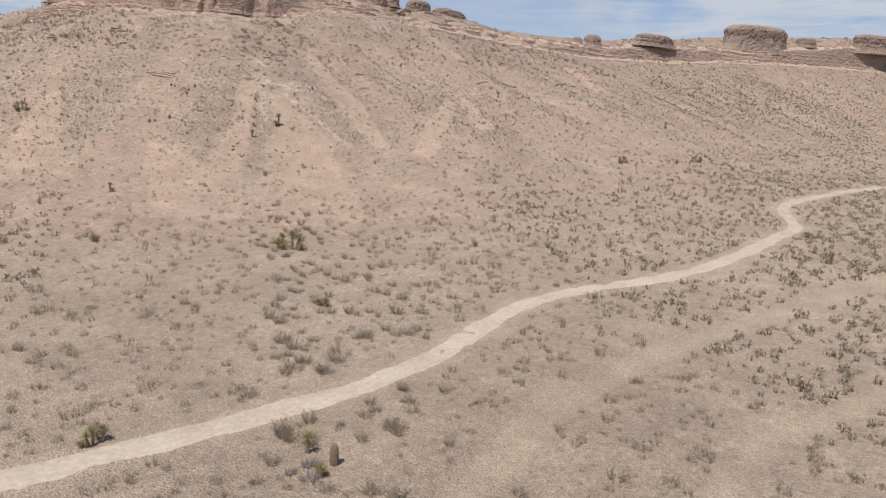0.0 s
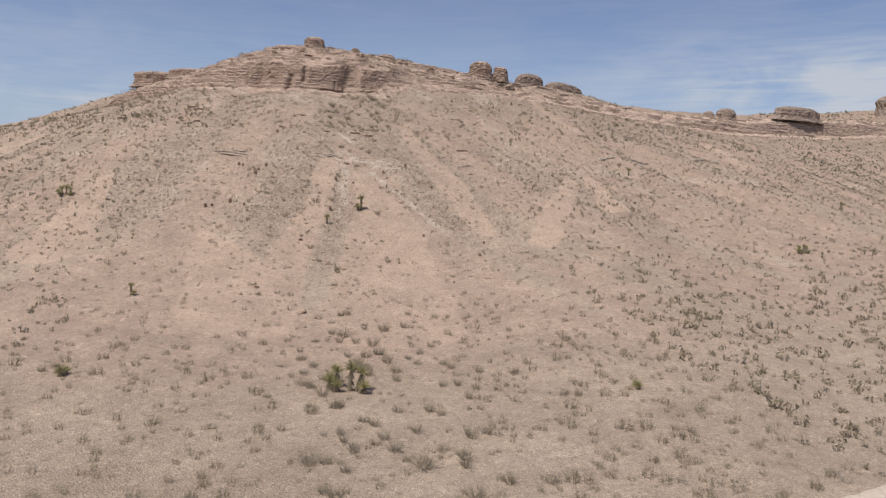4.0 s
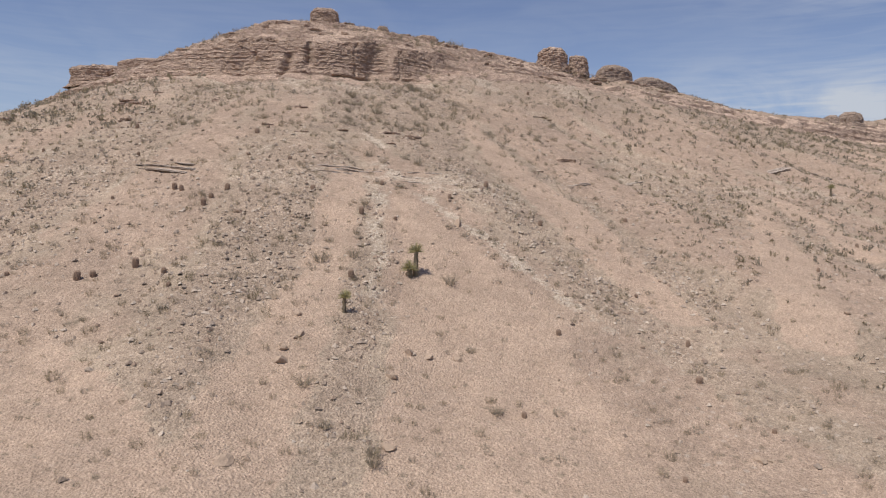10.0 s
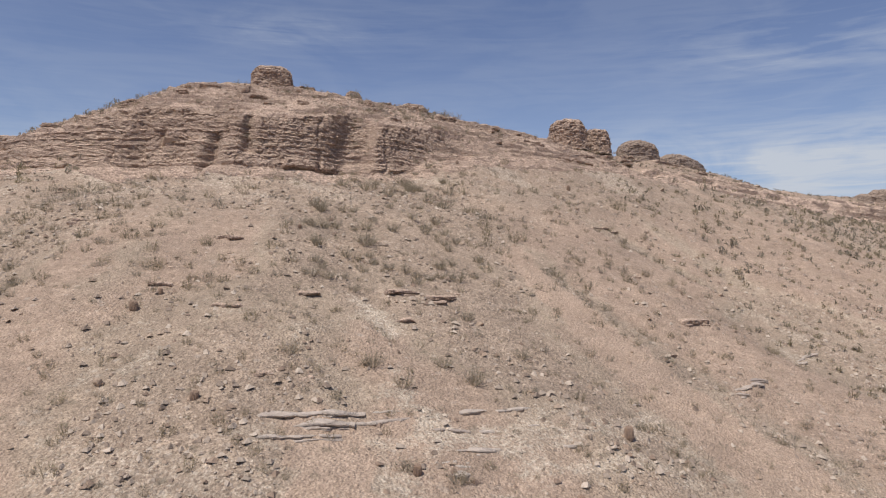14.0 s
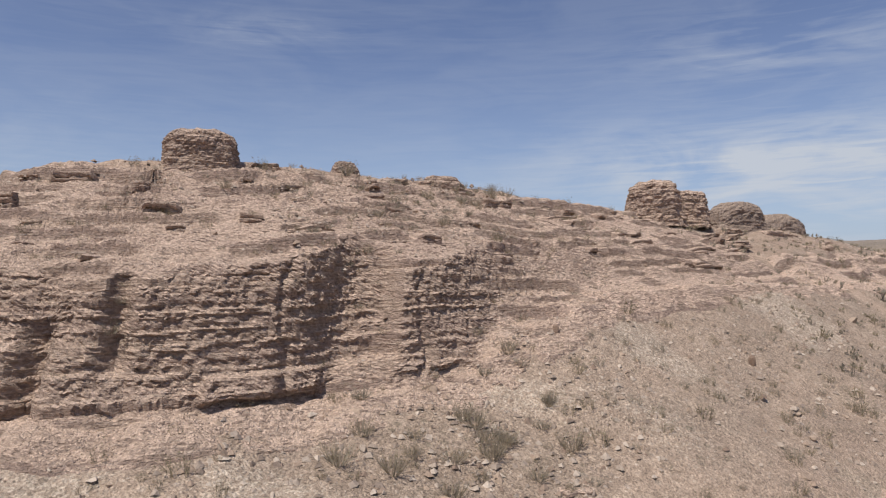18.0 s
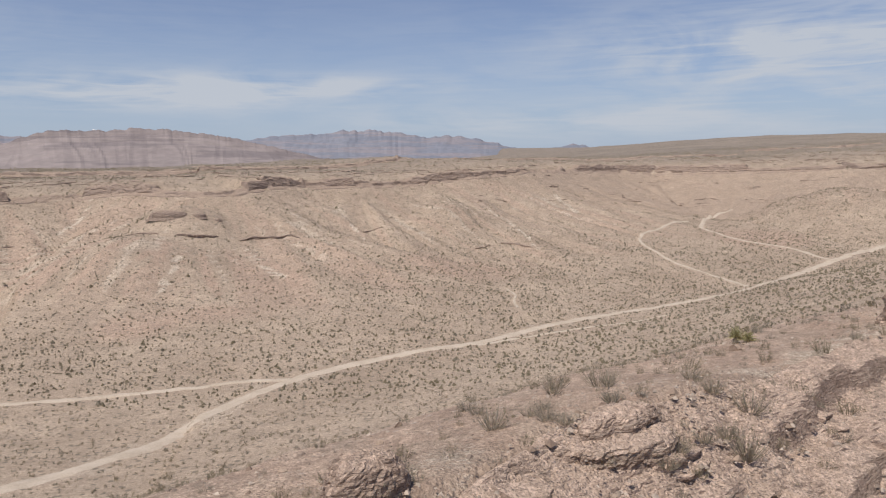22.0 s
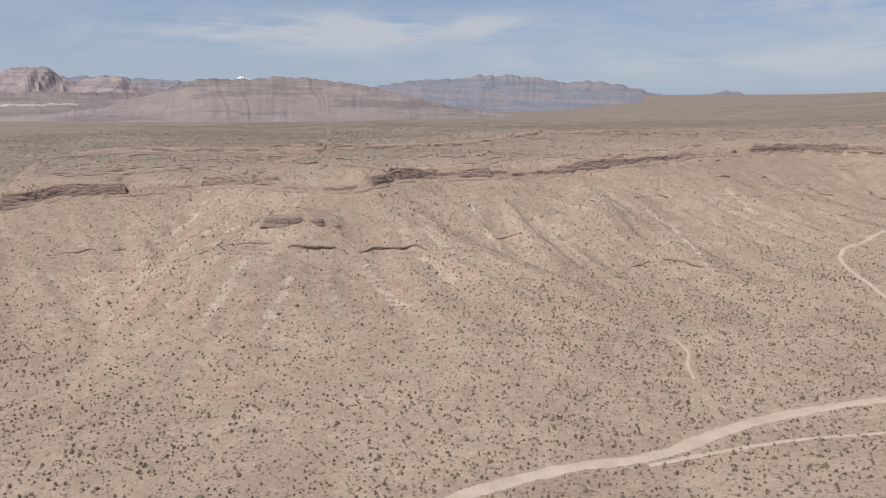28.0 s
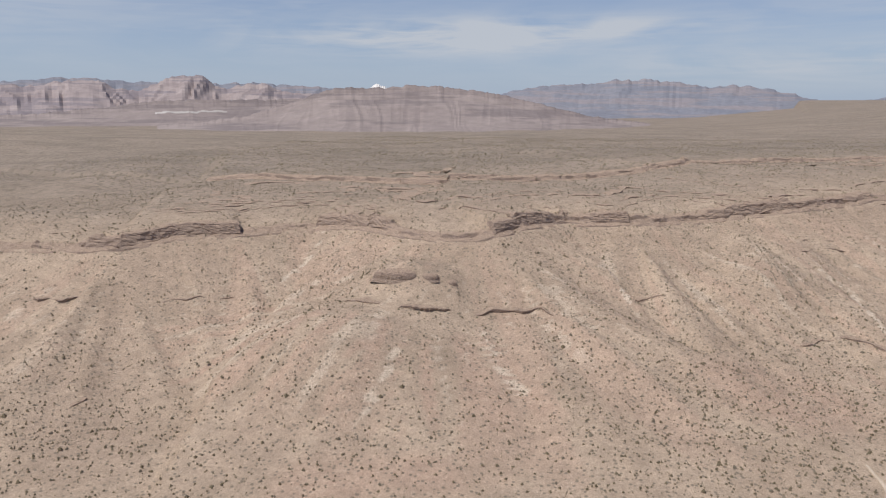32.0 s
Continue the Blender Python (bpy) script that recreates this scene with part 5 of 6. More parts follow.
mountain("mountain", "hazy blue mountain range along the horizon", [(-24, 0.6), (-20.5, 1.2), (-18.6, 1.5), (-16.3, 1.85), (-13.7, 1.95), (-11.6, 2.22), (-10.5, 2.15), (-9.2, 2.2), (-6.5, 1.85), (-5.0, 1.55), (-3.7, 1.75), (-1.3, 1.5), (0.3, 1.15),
         (1.6, 0.8), (3.4, 0.35), (4.6, 0.5), (6.9, 0.9), (9, 0.45), (14, 0.3), (40, 0.3)], 3700, 4550, 22, M_HAZE_BLUE, 210, 0.055)
mountain("mountain", "hazy grey mountain skyline behind sandstone cliffs", [(-90, 1.2), (-70, 1.6), (-60, 1.7), (-56, 1.85), (-54, 2.05), (-50.3, 2.2), (-48.7, 1.95), (-46, 1.9), (-42, 1.85), (-39, 1.95), (-36, 1.75), (-33, 1.6), (-26, 1.3), (-22, 0.8)], 3900, 4500, 20, M_HAZE_BLUE, 220, 0.14)
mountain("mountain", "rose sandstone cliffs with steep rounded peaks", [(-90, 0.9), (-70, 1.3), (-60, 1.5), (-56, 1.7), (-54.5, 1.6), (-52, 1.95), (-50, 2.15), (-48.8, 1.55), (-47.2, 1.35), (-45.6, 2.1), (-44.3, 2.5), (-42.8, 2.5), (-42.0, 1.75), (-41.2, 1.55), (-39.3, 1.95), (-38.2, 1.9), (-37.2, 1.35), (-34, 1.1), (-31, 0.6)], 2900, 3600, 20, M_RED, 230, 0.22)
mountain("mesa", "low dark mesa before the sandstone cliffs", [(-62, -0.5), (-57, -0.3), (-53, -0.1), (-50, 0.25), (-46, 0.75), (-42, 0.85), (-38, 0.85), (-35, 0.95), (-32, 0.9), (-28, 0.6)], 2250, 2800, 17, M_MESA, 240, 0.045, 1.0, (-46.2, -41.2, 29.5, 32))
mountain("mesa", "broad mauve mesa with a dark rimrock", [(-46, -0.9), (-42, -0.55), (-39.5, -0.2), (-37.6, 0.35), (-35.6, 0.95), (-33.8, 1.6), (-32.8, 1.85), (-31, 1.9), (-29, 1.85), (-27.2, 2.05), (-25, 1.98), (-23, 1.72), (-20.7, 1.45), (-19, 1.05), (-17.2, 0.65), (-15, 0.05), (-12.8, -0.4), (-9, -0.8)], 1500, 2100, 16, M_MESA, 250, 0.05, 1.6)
mountain("mountain", "small white limestone dome behind the mesa", [(-31.4, 1.3), (-30.6, 1.7), (-30.0, 1.98), (-29.6, 2.0), (-29.0, 1.75), (-28.4, 1.3)], 2400, 2700, 20, M_LIME, 260, 0.05)

# ---- plants ----


def blade(v, f, base, tip, width, twist, mid=0.5, sag=0.0):
    """A thin leaf or stem of three triangles."""
    base, tip = np.array(base), np.array(tip)
    ax = tip - base
    side = np.cross(ax, (math.cos(twist), math.sin(twist), 0.3))
    side = side / max(np.linalg.norm(side), 1e-6) * width / 2
    m = base + ax * mid - np.array((0, 0, sag))
    i = len(v)
    v.extend([base - side * 0.7, base + side * 0.7, m + side, m - side, tip])
    f.extend([(i, i + 1, i + 2), (i, i + 2, i + 3), (i + 3, i + 2, i + 4)])


def tuft(v, f, c, size, r):
    i = len(v)
    q = r.normal(size=(3, 3))
    q = q / np.linalg.norm(q, axis=1, keepdims=True) * size
    v.extend([c + q[0], c + q[1], c + q[2]])
    f.append((i, i + 1, i + 2))


def bush_shape(seed, stems, leaves, leaf_size, spread=0.62, tall=0.9, stem_w=0.022):
    """Twigs fanning up from one foot, and leaves along their upper parts, about one metre across."""
    r = np.random.RandomState(seed)
    sv, sf, lv, lf, tips = [], [], [], [], []
    for k in range(stems):
        a = r.uniform(0, 2 * math.pi)
        out = spread * r.uniform(0.15, 1.0) ** 0.7
        h = tall * r.uniform(0.55, 1.0) * (1 - 0.35 * out)
        base = (0.07 * math.cos(a), 0.07 * math.sin(a), -0.06)
        tip = (out * math.cos(a), out * math.sin(a), h)
        blade(sv, sf, base, tip, stem_w * r.uniform(0.7, 1.4), r.uniform(0, 6), 0.55, 0.05)
        tips.append((np.array(base), np.array(tip)))
    for k in range(leaves):
        if tips:
            b, t = tips[r.randint(len(tips))]
        else:
            a = r.uniform(0, 6.28)
            b, t = np.zeros(3), np.array((spread * math.cos(a), spread * math.sin(a), tall * r.uniform(0.4, 1.0)))
        u = r.uniform(0.3, 1.04)
        c = b + (t - b) * u + r.normal(size=3) * 0.055
        c[2] = max(c[2], 0.03)
        tuft(lv, lf, c, leaf_size * r.uniform(0.6, 1.3), r)
    return np.array(sv), np.array(sf), np.array(lv), np.array(lf)


def scatter_mesh(name, verts, faces, xyz, size, turn, material, flat=None):
    """Many copies of one shape joined into one mesh."""
    c, s = np.cos(turn)[:, None], np.sin(turn)[:, None]
    h = size if flat is None else size * flat
    x = (verts[None, :, 0] * c - verts[None, :, 1] * s) * size[:, None] + xyz[:, None, 0]
    y = (verts[None, :, 0] * s + verts[None, :, 1] * c) * size[:, None] + xyz[:, None, 1]
    z = verts[None, :, 2] * h[:, None] + xyz[:, None, 2]
    v = np.stack([x, y, z], -1).reshape(-1, 3)
    f = (faces[None] + (np.arange(len(xyz)) * len(verts))[:, None, None]).reshape(-1, 3)
    return v, f


def bush_density(x, y):
    """Bushes for each square metre."""
    d, arc, _ = along(FOOT, x, y)
    e, arc_f, _ = along(SCARP, x, y)
    dc, _, _ = along(CREST, x, y)
    dens = np.full(x.shape, 0.36) * (1 + 0.8 * smooth(85, 100, d) * smooth(190, 170, y))
    slope = smooth(0, 6, d) * smooth(95, 70, d)
    dens = dens * (1 - 0.15 * slope) * (1 + 0.45 * smooth(12, 25, d) * smooth(68, 52, d))
    dens = dens * (1 + 0.35 * smooth(34, 42, d) * smooth(62, 54, d))
    dens = np.where((d < 0) & (dc > 0), 0.62, dens)
    dens = np.where(dc < 0, 0.46, dens)
    dens = dens * (1 + 0.75 * slope)
    streak = vnoise(arc / 8.5, d / 55.0, 71) + 0.55 * vnoise(arc / 3.4, d / 40.0, 72)
    dens = dens * np.where(slope > 0.3, np.where(streak > 0.25, 0.8, 1.15), 1.0)
    bare = bare_run(x, y)
    dens = dens * (1 - 0.6 * bare * smooth(116, 128, y))
    gull = fbm(arc_f / 34.0, e / 160.0, 21, 3)
    far = (e > 0) & (e < 150) & (y > 350)
    dens = np.where(far, 0.21 * (1 + 0.9 * smooth(0.0, 0.5, gull)) * (0.75 + 0.5 * smooth(60, 130, e)), dens)
    dens = np.where(e < 0, 0.2, dens)
    dens = dens * (0.68 + 0.16 * vnoise(x / 14.0, y / 14.0, 120))
    for line, w in ((ROAD_NEAR, 2.0), (WASH_NEAR, 1.5), (WASH_NEAR_2, 1.2), (ROAD_FAR, 3.0), (ROAD_WEST, 2.2), (ROAD_LOOP, 2.4), (WASH_GULLY, 1.2), (WASH_FAR, 1.4)):
        q = strip_distance(line, x, y)
        dens = np.where(q < w, 0.0, np.where(q < w + 9, dens * 1.2, dens))
    return dens


def scatter(x0, x1, y0, y1, peak, seed, density):
    r = np.random.RandomState(seed)
    n = int((x1 - x0) * (y1 - y0) * peak)
    x, y, u = r.uniform(x0, x1, n), r.uniform(y0, y1, n), r.uniform(0, peak, n)
    keep = u < density(x, y)
    return x[keep], y[keep], r


def near_track(x, y):
    """Distance on the plan to the ground that the way passes over."""
    return strip_distance([(-4, 34), (-6, 50), (-12, 75), (-24, 105), (-34, 140), (-42, 175), (-46, 196), (-44, 212)], x, y)


bx, by, r = scatter(-135, 175, 14, 262, 1.2, 61, bush_density)
bz = land(bx, by)
d_b = along(FOOT, bx, by)[0]
size = r.uniform(0.5, 1.0, len(bx)) ** 1.0 * np.where(d_b > 80, 1.35, np.where((d_b > 0) & (d_b < 24), 1.45, np.where(along(CREST, bx, by)[0] < 0, 1.1, 1.0))) * (0.8 + 0.6 * (r.uniform(0, 1, len(bx)) ** 3))
small = r.uniform(0, 1, len(bx)) < 0.3
size = np.where(small, size * 0.6, size)
turn = r.uniform(0, 6.28, len(bx))
ashen = r.uniform(0, 1, len(bx)) < np.where(d_b > 80, 0.25, 0.42)
# bushes that stand out beside the yucca and under the crag
for q, (x, y) in enumerate(((-35.7, 130.1), (-33.5, 128.9), (-27.1, 127.9), (-23.6, 130.7), (-26.7, 129.1), (-35.5, 127.7), (-27.8, 140.0), (-18.6, 141.8), (-14.1, 140.0), (-45.0, 135.3), (-51.0, 138.8), (-14.7, 133.9), (-23.6, 147.1),
                            (-45.2, 177.1), (-45.7, 175.1), (-40.5, 183.3), (-36.9, 181.3), (-35.7, 179.8), (-38.1, 180.3), (-40.5, 178.4), (-30.4, 183.5), (-30.7, 186), (-36.1, 184.5), (-26.8, 187.8), (-32.7, 191.5), (-53.1, 172.7), (-50.4, 172.7), (-22, 190.8), (-19.9, 189.5), (-54.7, 194.7), (-47.0, 201.8), (-46.3, 195.5), (-50.4, 200.5), (-41.6, 199.2), (-32.6, 208.9), (-29.8, 209.7), (-36.4, 203.0), (-32.9, 206.0), (-38.7, 210.8), (-41.2, 207.7), (-35.9, 213.7), (-39.9, 207.7), (-46.5, 208.9), (-47.8, 207.3), (-38.9, 218.0), (-32.1, 215.7), (-34.0, 213.7), (-43.5, 214.2), (-42.8, 205.8))):
    gap = np.hypot(bx - x, by - y)
    k = int(np.argmin(gap))
    bx[k], by[k], size[k], ashen[k] = x, y, 1.0 + 0.25 * (q % 3), q % 3 == 0
    bz[k] = at(x, y)
order = np.argsort(near_track(bx, by) - 30 * (size > 0.9))
single, rest = order[:290], order[290:]
kinds = []
for k in range(6):
    sv, sf, lv, lf = bush_shape(900 + k, 70, 190, 0.036, 0.60 + 0.05 * (k % 3), 0.75 + 0.1 * (k % 2), 0.015)
    ash = k >= 4
    if ash:
        sv, sf, lv, lf = bush_shape(900 + k, 70, 200, 0.034, 0.55, 0.5, 0.015)
    twigs = mesh_from("twigs", sv, sf, M_TWIG, False)
    leaves = mesh_from("foliage", lv, lf, M_BURS if ash else M_CREO, False)
    kinds.append((twigs, leaves))
bushes = {}
for i in single:
    k = 4 + int(turn[i] * 10) % 2 if ashen[i] else int(turn[i] * 10) % 4
    m = Matrix.Translation((bx[i], by[i], bz[i] - 0.02)) @ Matrix.Rotation(turn[i], 4, "Z") @ Matrix.Scale(size[i], 4)
    ob = new("desert_bush", kinds[k][0])
    ob.matrix_basis = m
    tagged(ob, "low ash-grey desert bush on stony ground" if ashen[i] else "airy olive-green desert bush with thin grey twigs", "bush", "desert bushes")
    part("foliage", kinds[k][1], ob)


def stuff_bushes(name, label, idx, shapes, material, x, y, z, size, turn, seed):
    vs, fs, off = [], [], 0
    pick = np.random.RandomState(seed).randint(0, len(shapes), len(idx))
    for k, (v, f) in enumerate(shapes):
        j = idx[pick == k]
        if not len(j):
            continue
        vv, ff = scatter_mesh(name, v, f, np.stack([x[j], y[j], z[j] - 0.02], 1), size[j], turn[j], material)
        vs.append(vv)
        fs.append(ff + off)
        off += len(vv)
    me = mesh_from(name, np.concatenate(vs), np.concatenate(fs), material, False)
    return tagged(new(name, me), label, "bushes", kind="stuff")


def mound(seed, n=7, blades=3):
    """A low ragged clump, for bushes far off."""
    r = np.random.RandomState(seed)
    a = np.linspace(0, 2 * math.pi, n + 1)[:-1] + r.uniform(-0.25, 0.25, n)
    rad, lift = r.uniform(0.26, 0.60, n), r.uniform(-0.05, 0.26, n)
    v = [(r.uniform(-0.12, 0.12), r.uniform(-0.12, 0.12), r.uniform(0.5, 0.75))] + [(q * math.cos(b), q * math.sin(b), z) for q, b, z in zip(rad, a, lift)]
    f = [(0, 1 + k, 1 + (k + 1) % n) for k in range(n)]
    for k in range(blades):
        b = r.uniform(0, 6.28)
        i = len(v)
        v += [(0.1 * math.cos(b), 0.1 * math.sin(b), 0.1), (0.2 * math.cos(b + 1), 0.2 * math.sin(b + 1), 0.2), (0.5 * math.cos(b), 0.5 * math.sin(b), r.uniform(0.45, 0.85))]
        f.append((i, i + 1, i + 2))
    return np.array(v), np.array(f)


def spiky_bush(seed, stems, leaves, width, tall, leaf=0.05):
    """Thin stems fanning out and up from one foot, denser low in the middle, with small leaves towards the tips."""
    r = np.random.RandomState(seed)
    v, f = [], []
    lean = r.uniform(-0.12, 0.12, 2)
    for k in range(stems):
        a, up = r.uniform(0, 2 * math.pi), r.uniform(0.12, 1.0) ** 0.8
        reach = r.uniform(0.6, 1.0)
        tip = np.array((0.58 * reach * math.cos(a) * math.cos(1.3 * up) + lean[0], 0.58 * reach * math.sin(a) * math.cos(1.3 * up) + lean[1], tall * reach * math.sin(0.2 + 1.3 * up)))
        foot = np.array((0.16 * math.cos(a), 0.16 * math.sin(a), -0.05))
        side = np.cross(tip - foot, r.normal(size=3))
        side = side / max(np.linalg.norm(side), 1e-6) * width * r.uniform(0.6, 1.2)
        i = len(v)
        v.extend([foot - side, foot + side, tip])
        f.append((i, i + 1, i + 2))
        for q in range(leaves):
            u = r.uniform(0.35, 1.0)
            tuft(v, f, foot + (tip - foot) * u + r.normal(size=3) * 0.03, leaf * r.uniform(0.6, 1.2), r)
    return np.array(v), np.array(f)


mid_shapes = [spiky_bush(950 + k, 44, 1, 0.009, 0.66, 0.05) for k in range(6)]
low_shapes = [spiky_bush(960 + k, 44, 1, 0.009, 0.5, 0.048) for k in range(5)]
thin_shapes = [spiky_bush(970 + k, 10, 1, 0.035, 0.64, 0.19) for k in range(6)]
close = near_track(bx, by) < 26
for tag, label, kind, near_set, mat in ((~ashen, "olive-green", mid_shapes, close, M_CREO), (ashen, "ash-grey", low_shapes, close, M_BURS), (~ashen, "olive-green", thin_shapes, ~close, M_CREO), (ashen, "ash-grey", thin_shapes, ~close, M_BURS)):
    stuff_bushes("bush_scatter", "scattered " + label + " desert bushes over the slopes", rest[(tag & near_set)[rest]], kind, mat, bx, by, bz, size, turn, 1)
# across the valley
fx, fy, r = scatter(-430, 260, 240, 700, 0.5, 62, bush_density)
out = ~((fx > -135) & (fx < 175) & (fy < 262))
fx, fy = fx[out], fy[out]
fz = land(fx, fy)
fsize = (0.40 + 0.72 * r.uniform(0, 1, len(fx)) ** 2.0) * (1 + 0.5 * (r.uniform(0, 1, len(fx)) > 0.96))
fturn = r.uniform(0, 6.28, len(fx))


far_shapes = [mound(970 + k, 5, 1) for k in range(6)]
grey = r.uniform(0, 1, len(fx)) < 0.3
ids = np.arange(len(fx))
nigh = (fy < 335) & (np.abs(fx + 45) < 120)
for shapes, where in ((thin_shapes, nigh), (far_shapes, ~nigh)):
    stuff_bushes("bush_scatter", "olive-brown desert bushes dotted over the valley", ids[~grey & where], shapes, M_CREO, fx, fy, fz, fsize, fturn, 3)
    stuff_bushes("bush_scatter", "ash-grey desert bushes dotted over the valley", ids[grey & where], shapes, M_BURS, fx, fy, fz, fsize, fturn, 4)
# on the tableland
tx, ty, r = scatter(-620, 520, 600, 1250, 0.06, 63, lambda x, y: np.where(along(SCARP, x, y)[0] < 0, 0.04 * (1 + 0.7 * vnoise(x / 40, y / 40, 130)), 0) * ((y > 700) | (x < -430) | (x > 260)))
dot_shapes = [mound(980 + k, 5, 0) for k in range(3)]
stuff_bushes("bush_scatter", "tiny dark desert bushes dotted over the tableland", np.arange(len(tx)), dot_shapes, M_CREO, tx, ty, land(tx, ty), r.uniform(0.6, 1.3, len(tx)), r.uniform(0, 6.28, len(tx)), 5)


def yucca_parts(seed, heads):
    """Heads as (x, y, height, size): a shaggy trunk, a crown of green blades and a skirt of dead ones for each."""
    r = np.random.RandomState(seed)
    out = []
    for hx, hy, hz, sz in heads:
        gv, gf, dv, df = [], [], [], []
        c = np.array((hx, hy, hz))
        for k in range(90):
            a, t = r.uniform(0, 6.28), r.uniform(-0.25, 1.35)
            ln = sz * r.uniform(0.75, 1.05)
            tip = c + ln * np.array((math.cos(a) * math.cos(t), math.sin(a) * math.cos(t), math.sin(t)))
            blade(gv, gf, c + 0.05 * r.normal(size=3), tip, 0.055 * sz / 0.6, r.uniform(0, 6), 0.4)
        for k in range(46):
            a = r.uniform(0, 6.28)
            zz = r.uniform(0.1, 1.0) * hz
            b = np.array((hx, hy, zz)) if hz > 0.3 else c
            ln = sz * r.uniform(0.5, 0.85)
            tip = b + ln * np.array((0.55 * math.cos(a), 0.55 * math.sin(a), -0.75))
            tip[2] = max(tip[2], 0.02)
            blade(dv, df, b, tip, 0.05 * sz / 0.6, r.uniform(0, 6), 0.4)
        ring = np.linspace(0, 6.283, 9)[:-1]
        tv = []
        for u, rad in ((-0.3, 0.15), (0.35, 0.13), (0.7, 0.12), (1.0, 0.10)):
            z0 = hz * u if u > 0 else -0.3
            tv += [(hx * (0.7 + 0.3 * max(u, 0)) + rad * math.cos(q), hy * (0.7 + 0.3 * max(u, 0)) + rad * math.sin(q), z0) for q in ring]
        out.append((mesh_from("trunk", tv, grid_faces(4, 8, True), M_DEAD, False), mesh_from("crown", gv, gf, M_YUCCA, False), mesh_from("dead_skirt", dv, df, M_DEAD, False)))
    return out


YUCCA = [yucca_parts(1, [(0, 0, 1.0, 0.62)]), yucca_parts(2, [(0, 0, 0.35, 0.6), (0.5, 0.15, 0.3, 0.5)]), yucca_parts(3, [(0.1, 0, 1.25, 0.6), (-0.3, -0.15, 0.35, 0.6)]),
         yucca_parts(4, [(0.45, 0, 1.45, 0.7), (-0.6, 0.1, 1.2, 0.7), (1.1, 0.2, 1.15, 0.65), (-0.9, -0.4, 0.7, 0.7), (-0.4, -0.7, 0.45, 0.7), (1.4, -0.2, 0.35, 0.65)])]


def yucca(x, y, kind, scale, turn, label):
    root = tagged(new("yucca"), label, "yucca", "yuccas on the slopes")
    root.matrix_basis = Matrix.Translation((x, y, at(x, y) - 0.03)) @ Matrix.Rotation(turn, 4, "Z") @ Matrix.Scale(scale, 4)
    for trunk, crown, skirt in YUCCA[kind]:
        part("trunk", trunk, root)
        part("crown", crown, root, "spiky yellow-green blades")
        part("dead_skirt", skirt, root, "dry brown hanging blades")


yucca(-16.5, 78.2, 3, 1.1, 0.0, "tall clump of yuccas with several shaggy stems")
yucca(-29.2, 129.0, 2, 1.3, 0.4, "yucca with a green crown on a shaggy trunk")
yucca(-32.1, 122.5, 0, 0.95, 0.0, "single yucca with a green crown on the scree")
for k, (x, y, kind, sc) in enumerate(((-71.2, 122.6, 3, 0.8), (-36.5, 74.6, 1, 1.1), (-44.5, 96.3, 2, 0.8), (59.5, 192.0, 2, 1.2), (13.3, 176.8, 0, 1.1), (38.2, 150.1, 3, 0.8), (4.7, 82.1, 1, 0.9), (-9.0, 57.7, 1, 1.1),
                                      (-16.5, 33.0, 3, 0.55), (47.8, 83.8, 2, 0.9), (-5.9, 32.9, 0, 0.8), (-4.8, 30.7, 1, 0.8), (58.9, 163.7, 3, 0.9), (52.7, 99.6, 1, 1.2), (-33.8, 226.9, 1, 1.2), (-32.3, 308.9, 2, 1.2), (-44.6, 288.7, 2, 1.0))):
    yucca(x, y, kind, sc, k * 1.3, "clump of shaggy yuccas on stony ground" if kind == 3 else "low yucca with spiky yellow-green blades")


def cactus_mesh():
    v, ribs = [], 40
    prof = [(0.80, -0.12), (0.95, 0.1), (1.0, 0.4), (0.98, 0.75), (0.88, 1.0), (0.6, 1.17), (0.2, 1.23)]
    for rad, z in prof:
        for k in range(ribs):
            a = 2 * math.pi * k / ribs
            q = rad * (1.0 if k % 2 else 0.86)
            v.append((0.3 * q * math.cos(a), 0.3 * q * math.sin(a), z * 0.62))
    return mesh_from("barrel_cactus", v, grid_faces(len(prof), ribs, True), M_CACTUS, False)


CACTUS = cactus_mesh()
spots = [(-46.4, 132.0), (-46, 135), (-26.3, 146.5), (-21.2, 142.9), (-13.6, 149.2), (-34.6, 140.7), (-43.5, 142), (-34.7, 134.9), (-39.3, 136.6), (-49.1, 133.5), (-49.4, 148.2), (-28.8, 141.2), (-46.2, 122.9), (-44, 122.5),
         (-48.8, 120.7), (-48.1, 121.3), (-32.9, 126.5), (-62.4, 148.1), (-19.3, 126.1), (-11.2, 124), (-46.5, 133.3), (-49.8, 133.7), (-36.8, 187.5), (-25.2, 192)]
r = np.random.RandomState(77)
for k in range(30):
    spots.append((r.uniform(-95, 20), r.uniform(112, 165)))
for k, (x, y) in enumerate(spots):
    ob = tagged(new("barrel_cactus", CACTUS), "reddish-brown barrel cactus among stones", "cactus", "barrel cacti on the slope")
    sc = r.uniform(0.75, 1.05) * (0.72 if k < 24 else 0.5)
    ob.matrix_basis = Matrix.Translation((x, y, at(x, y) - 0.03)) @ Euler((r.uniform(-0.12, 0.12), r.uniform(-0.12, 0.12), r.uniform(0, 6))).to_matrix().to_4x4() @ Matrix.Diagonal((sc, sc, sc * r.uniform(0.8, 1.2), 1))
ob = tagged(new("barrel_cactus", CACTUS), "tall grey-brown cactus beside a small yucca", "cactus", "barrel cacti on the slope")
ob.matrix_basis = Matrix.Translation((-4.4, 31.8, at(-4.4, 31.8) - 0.03)) @ Matrix.Diagonal((0.75, 0.75, 1.55, 1))

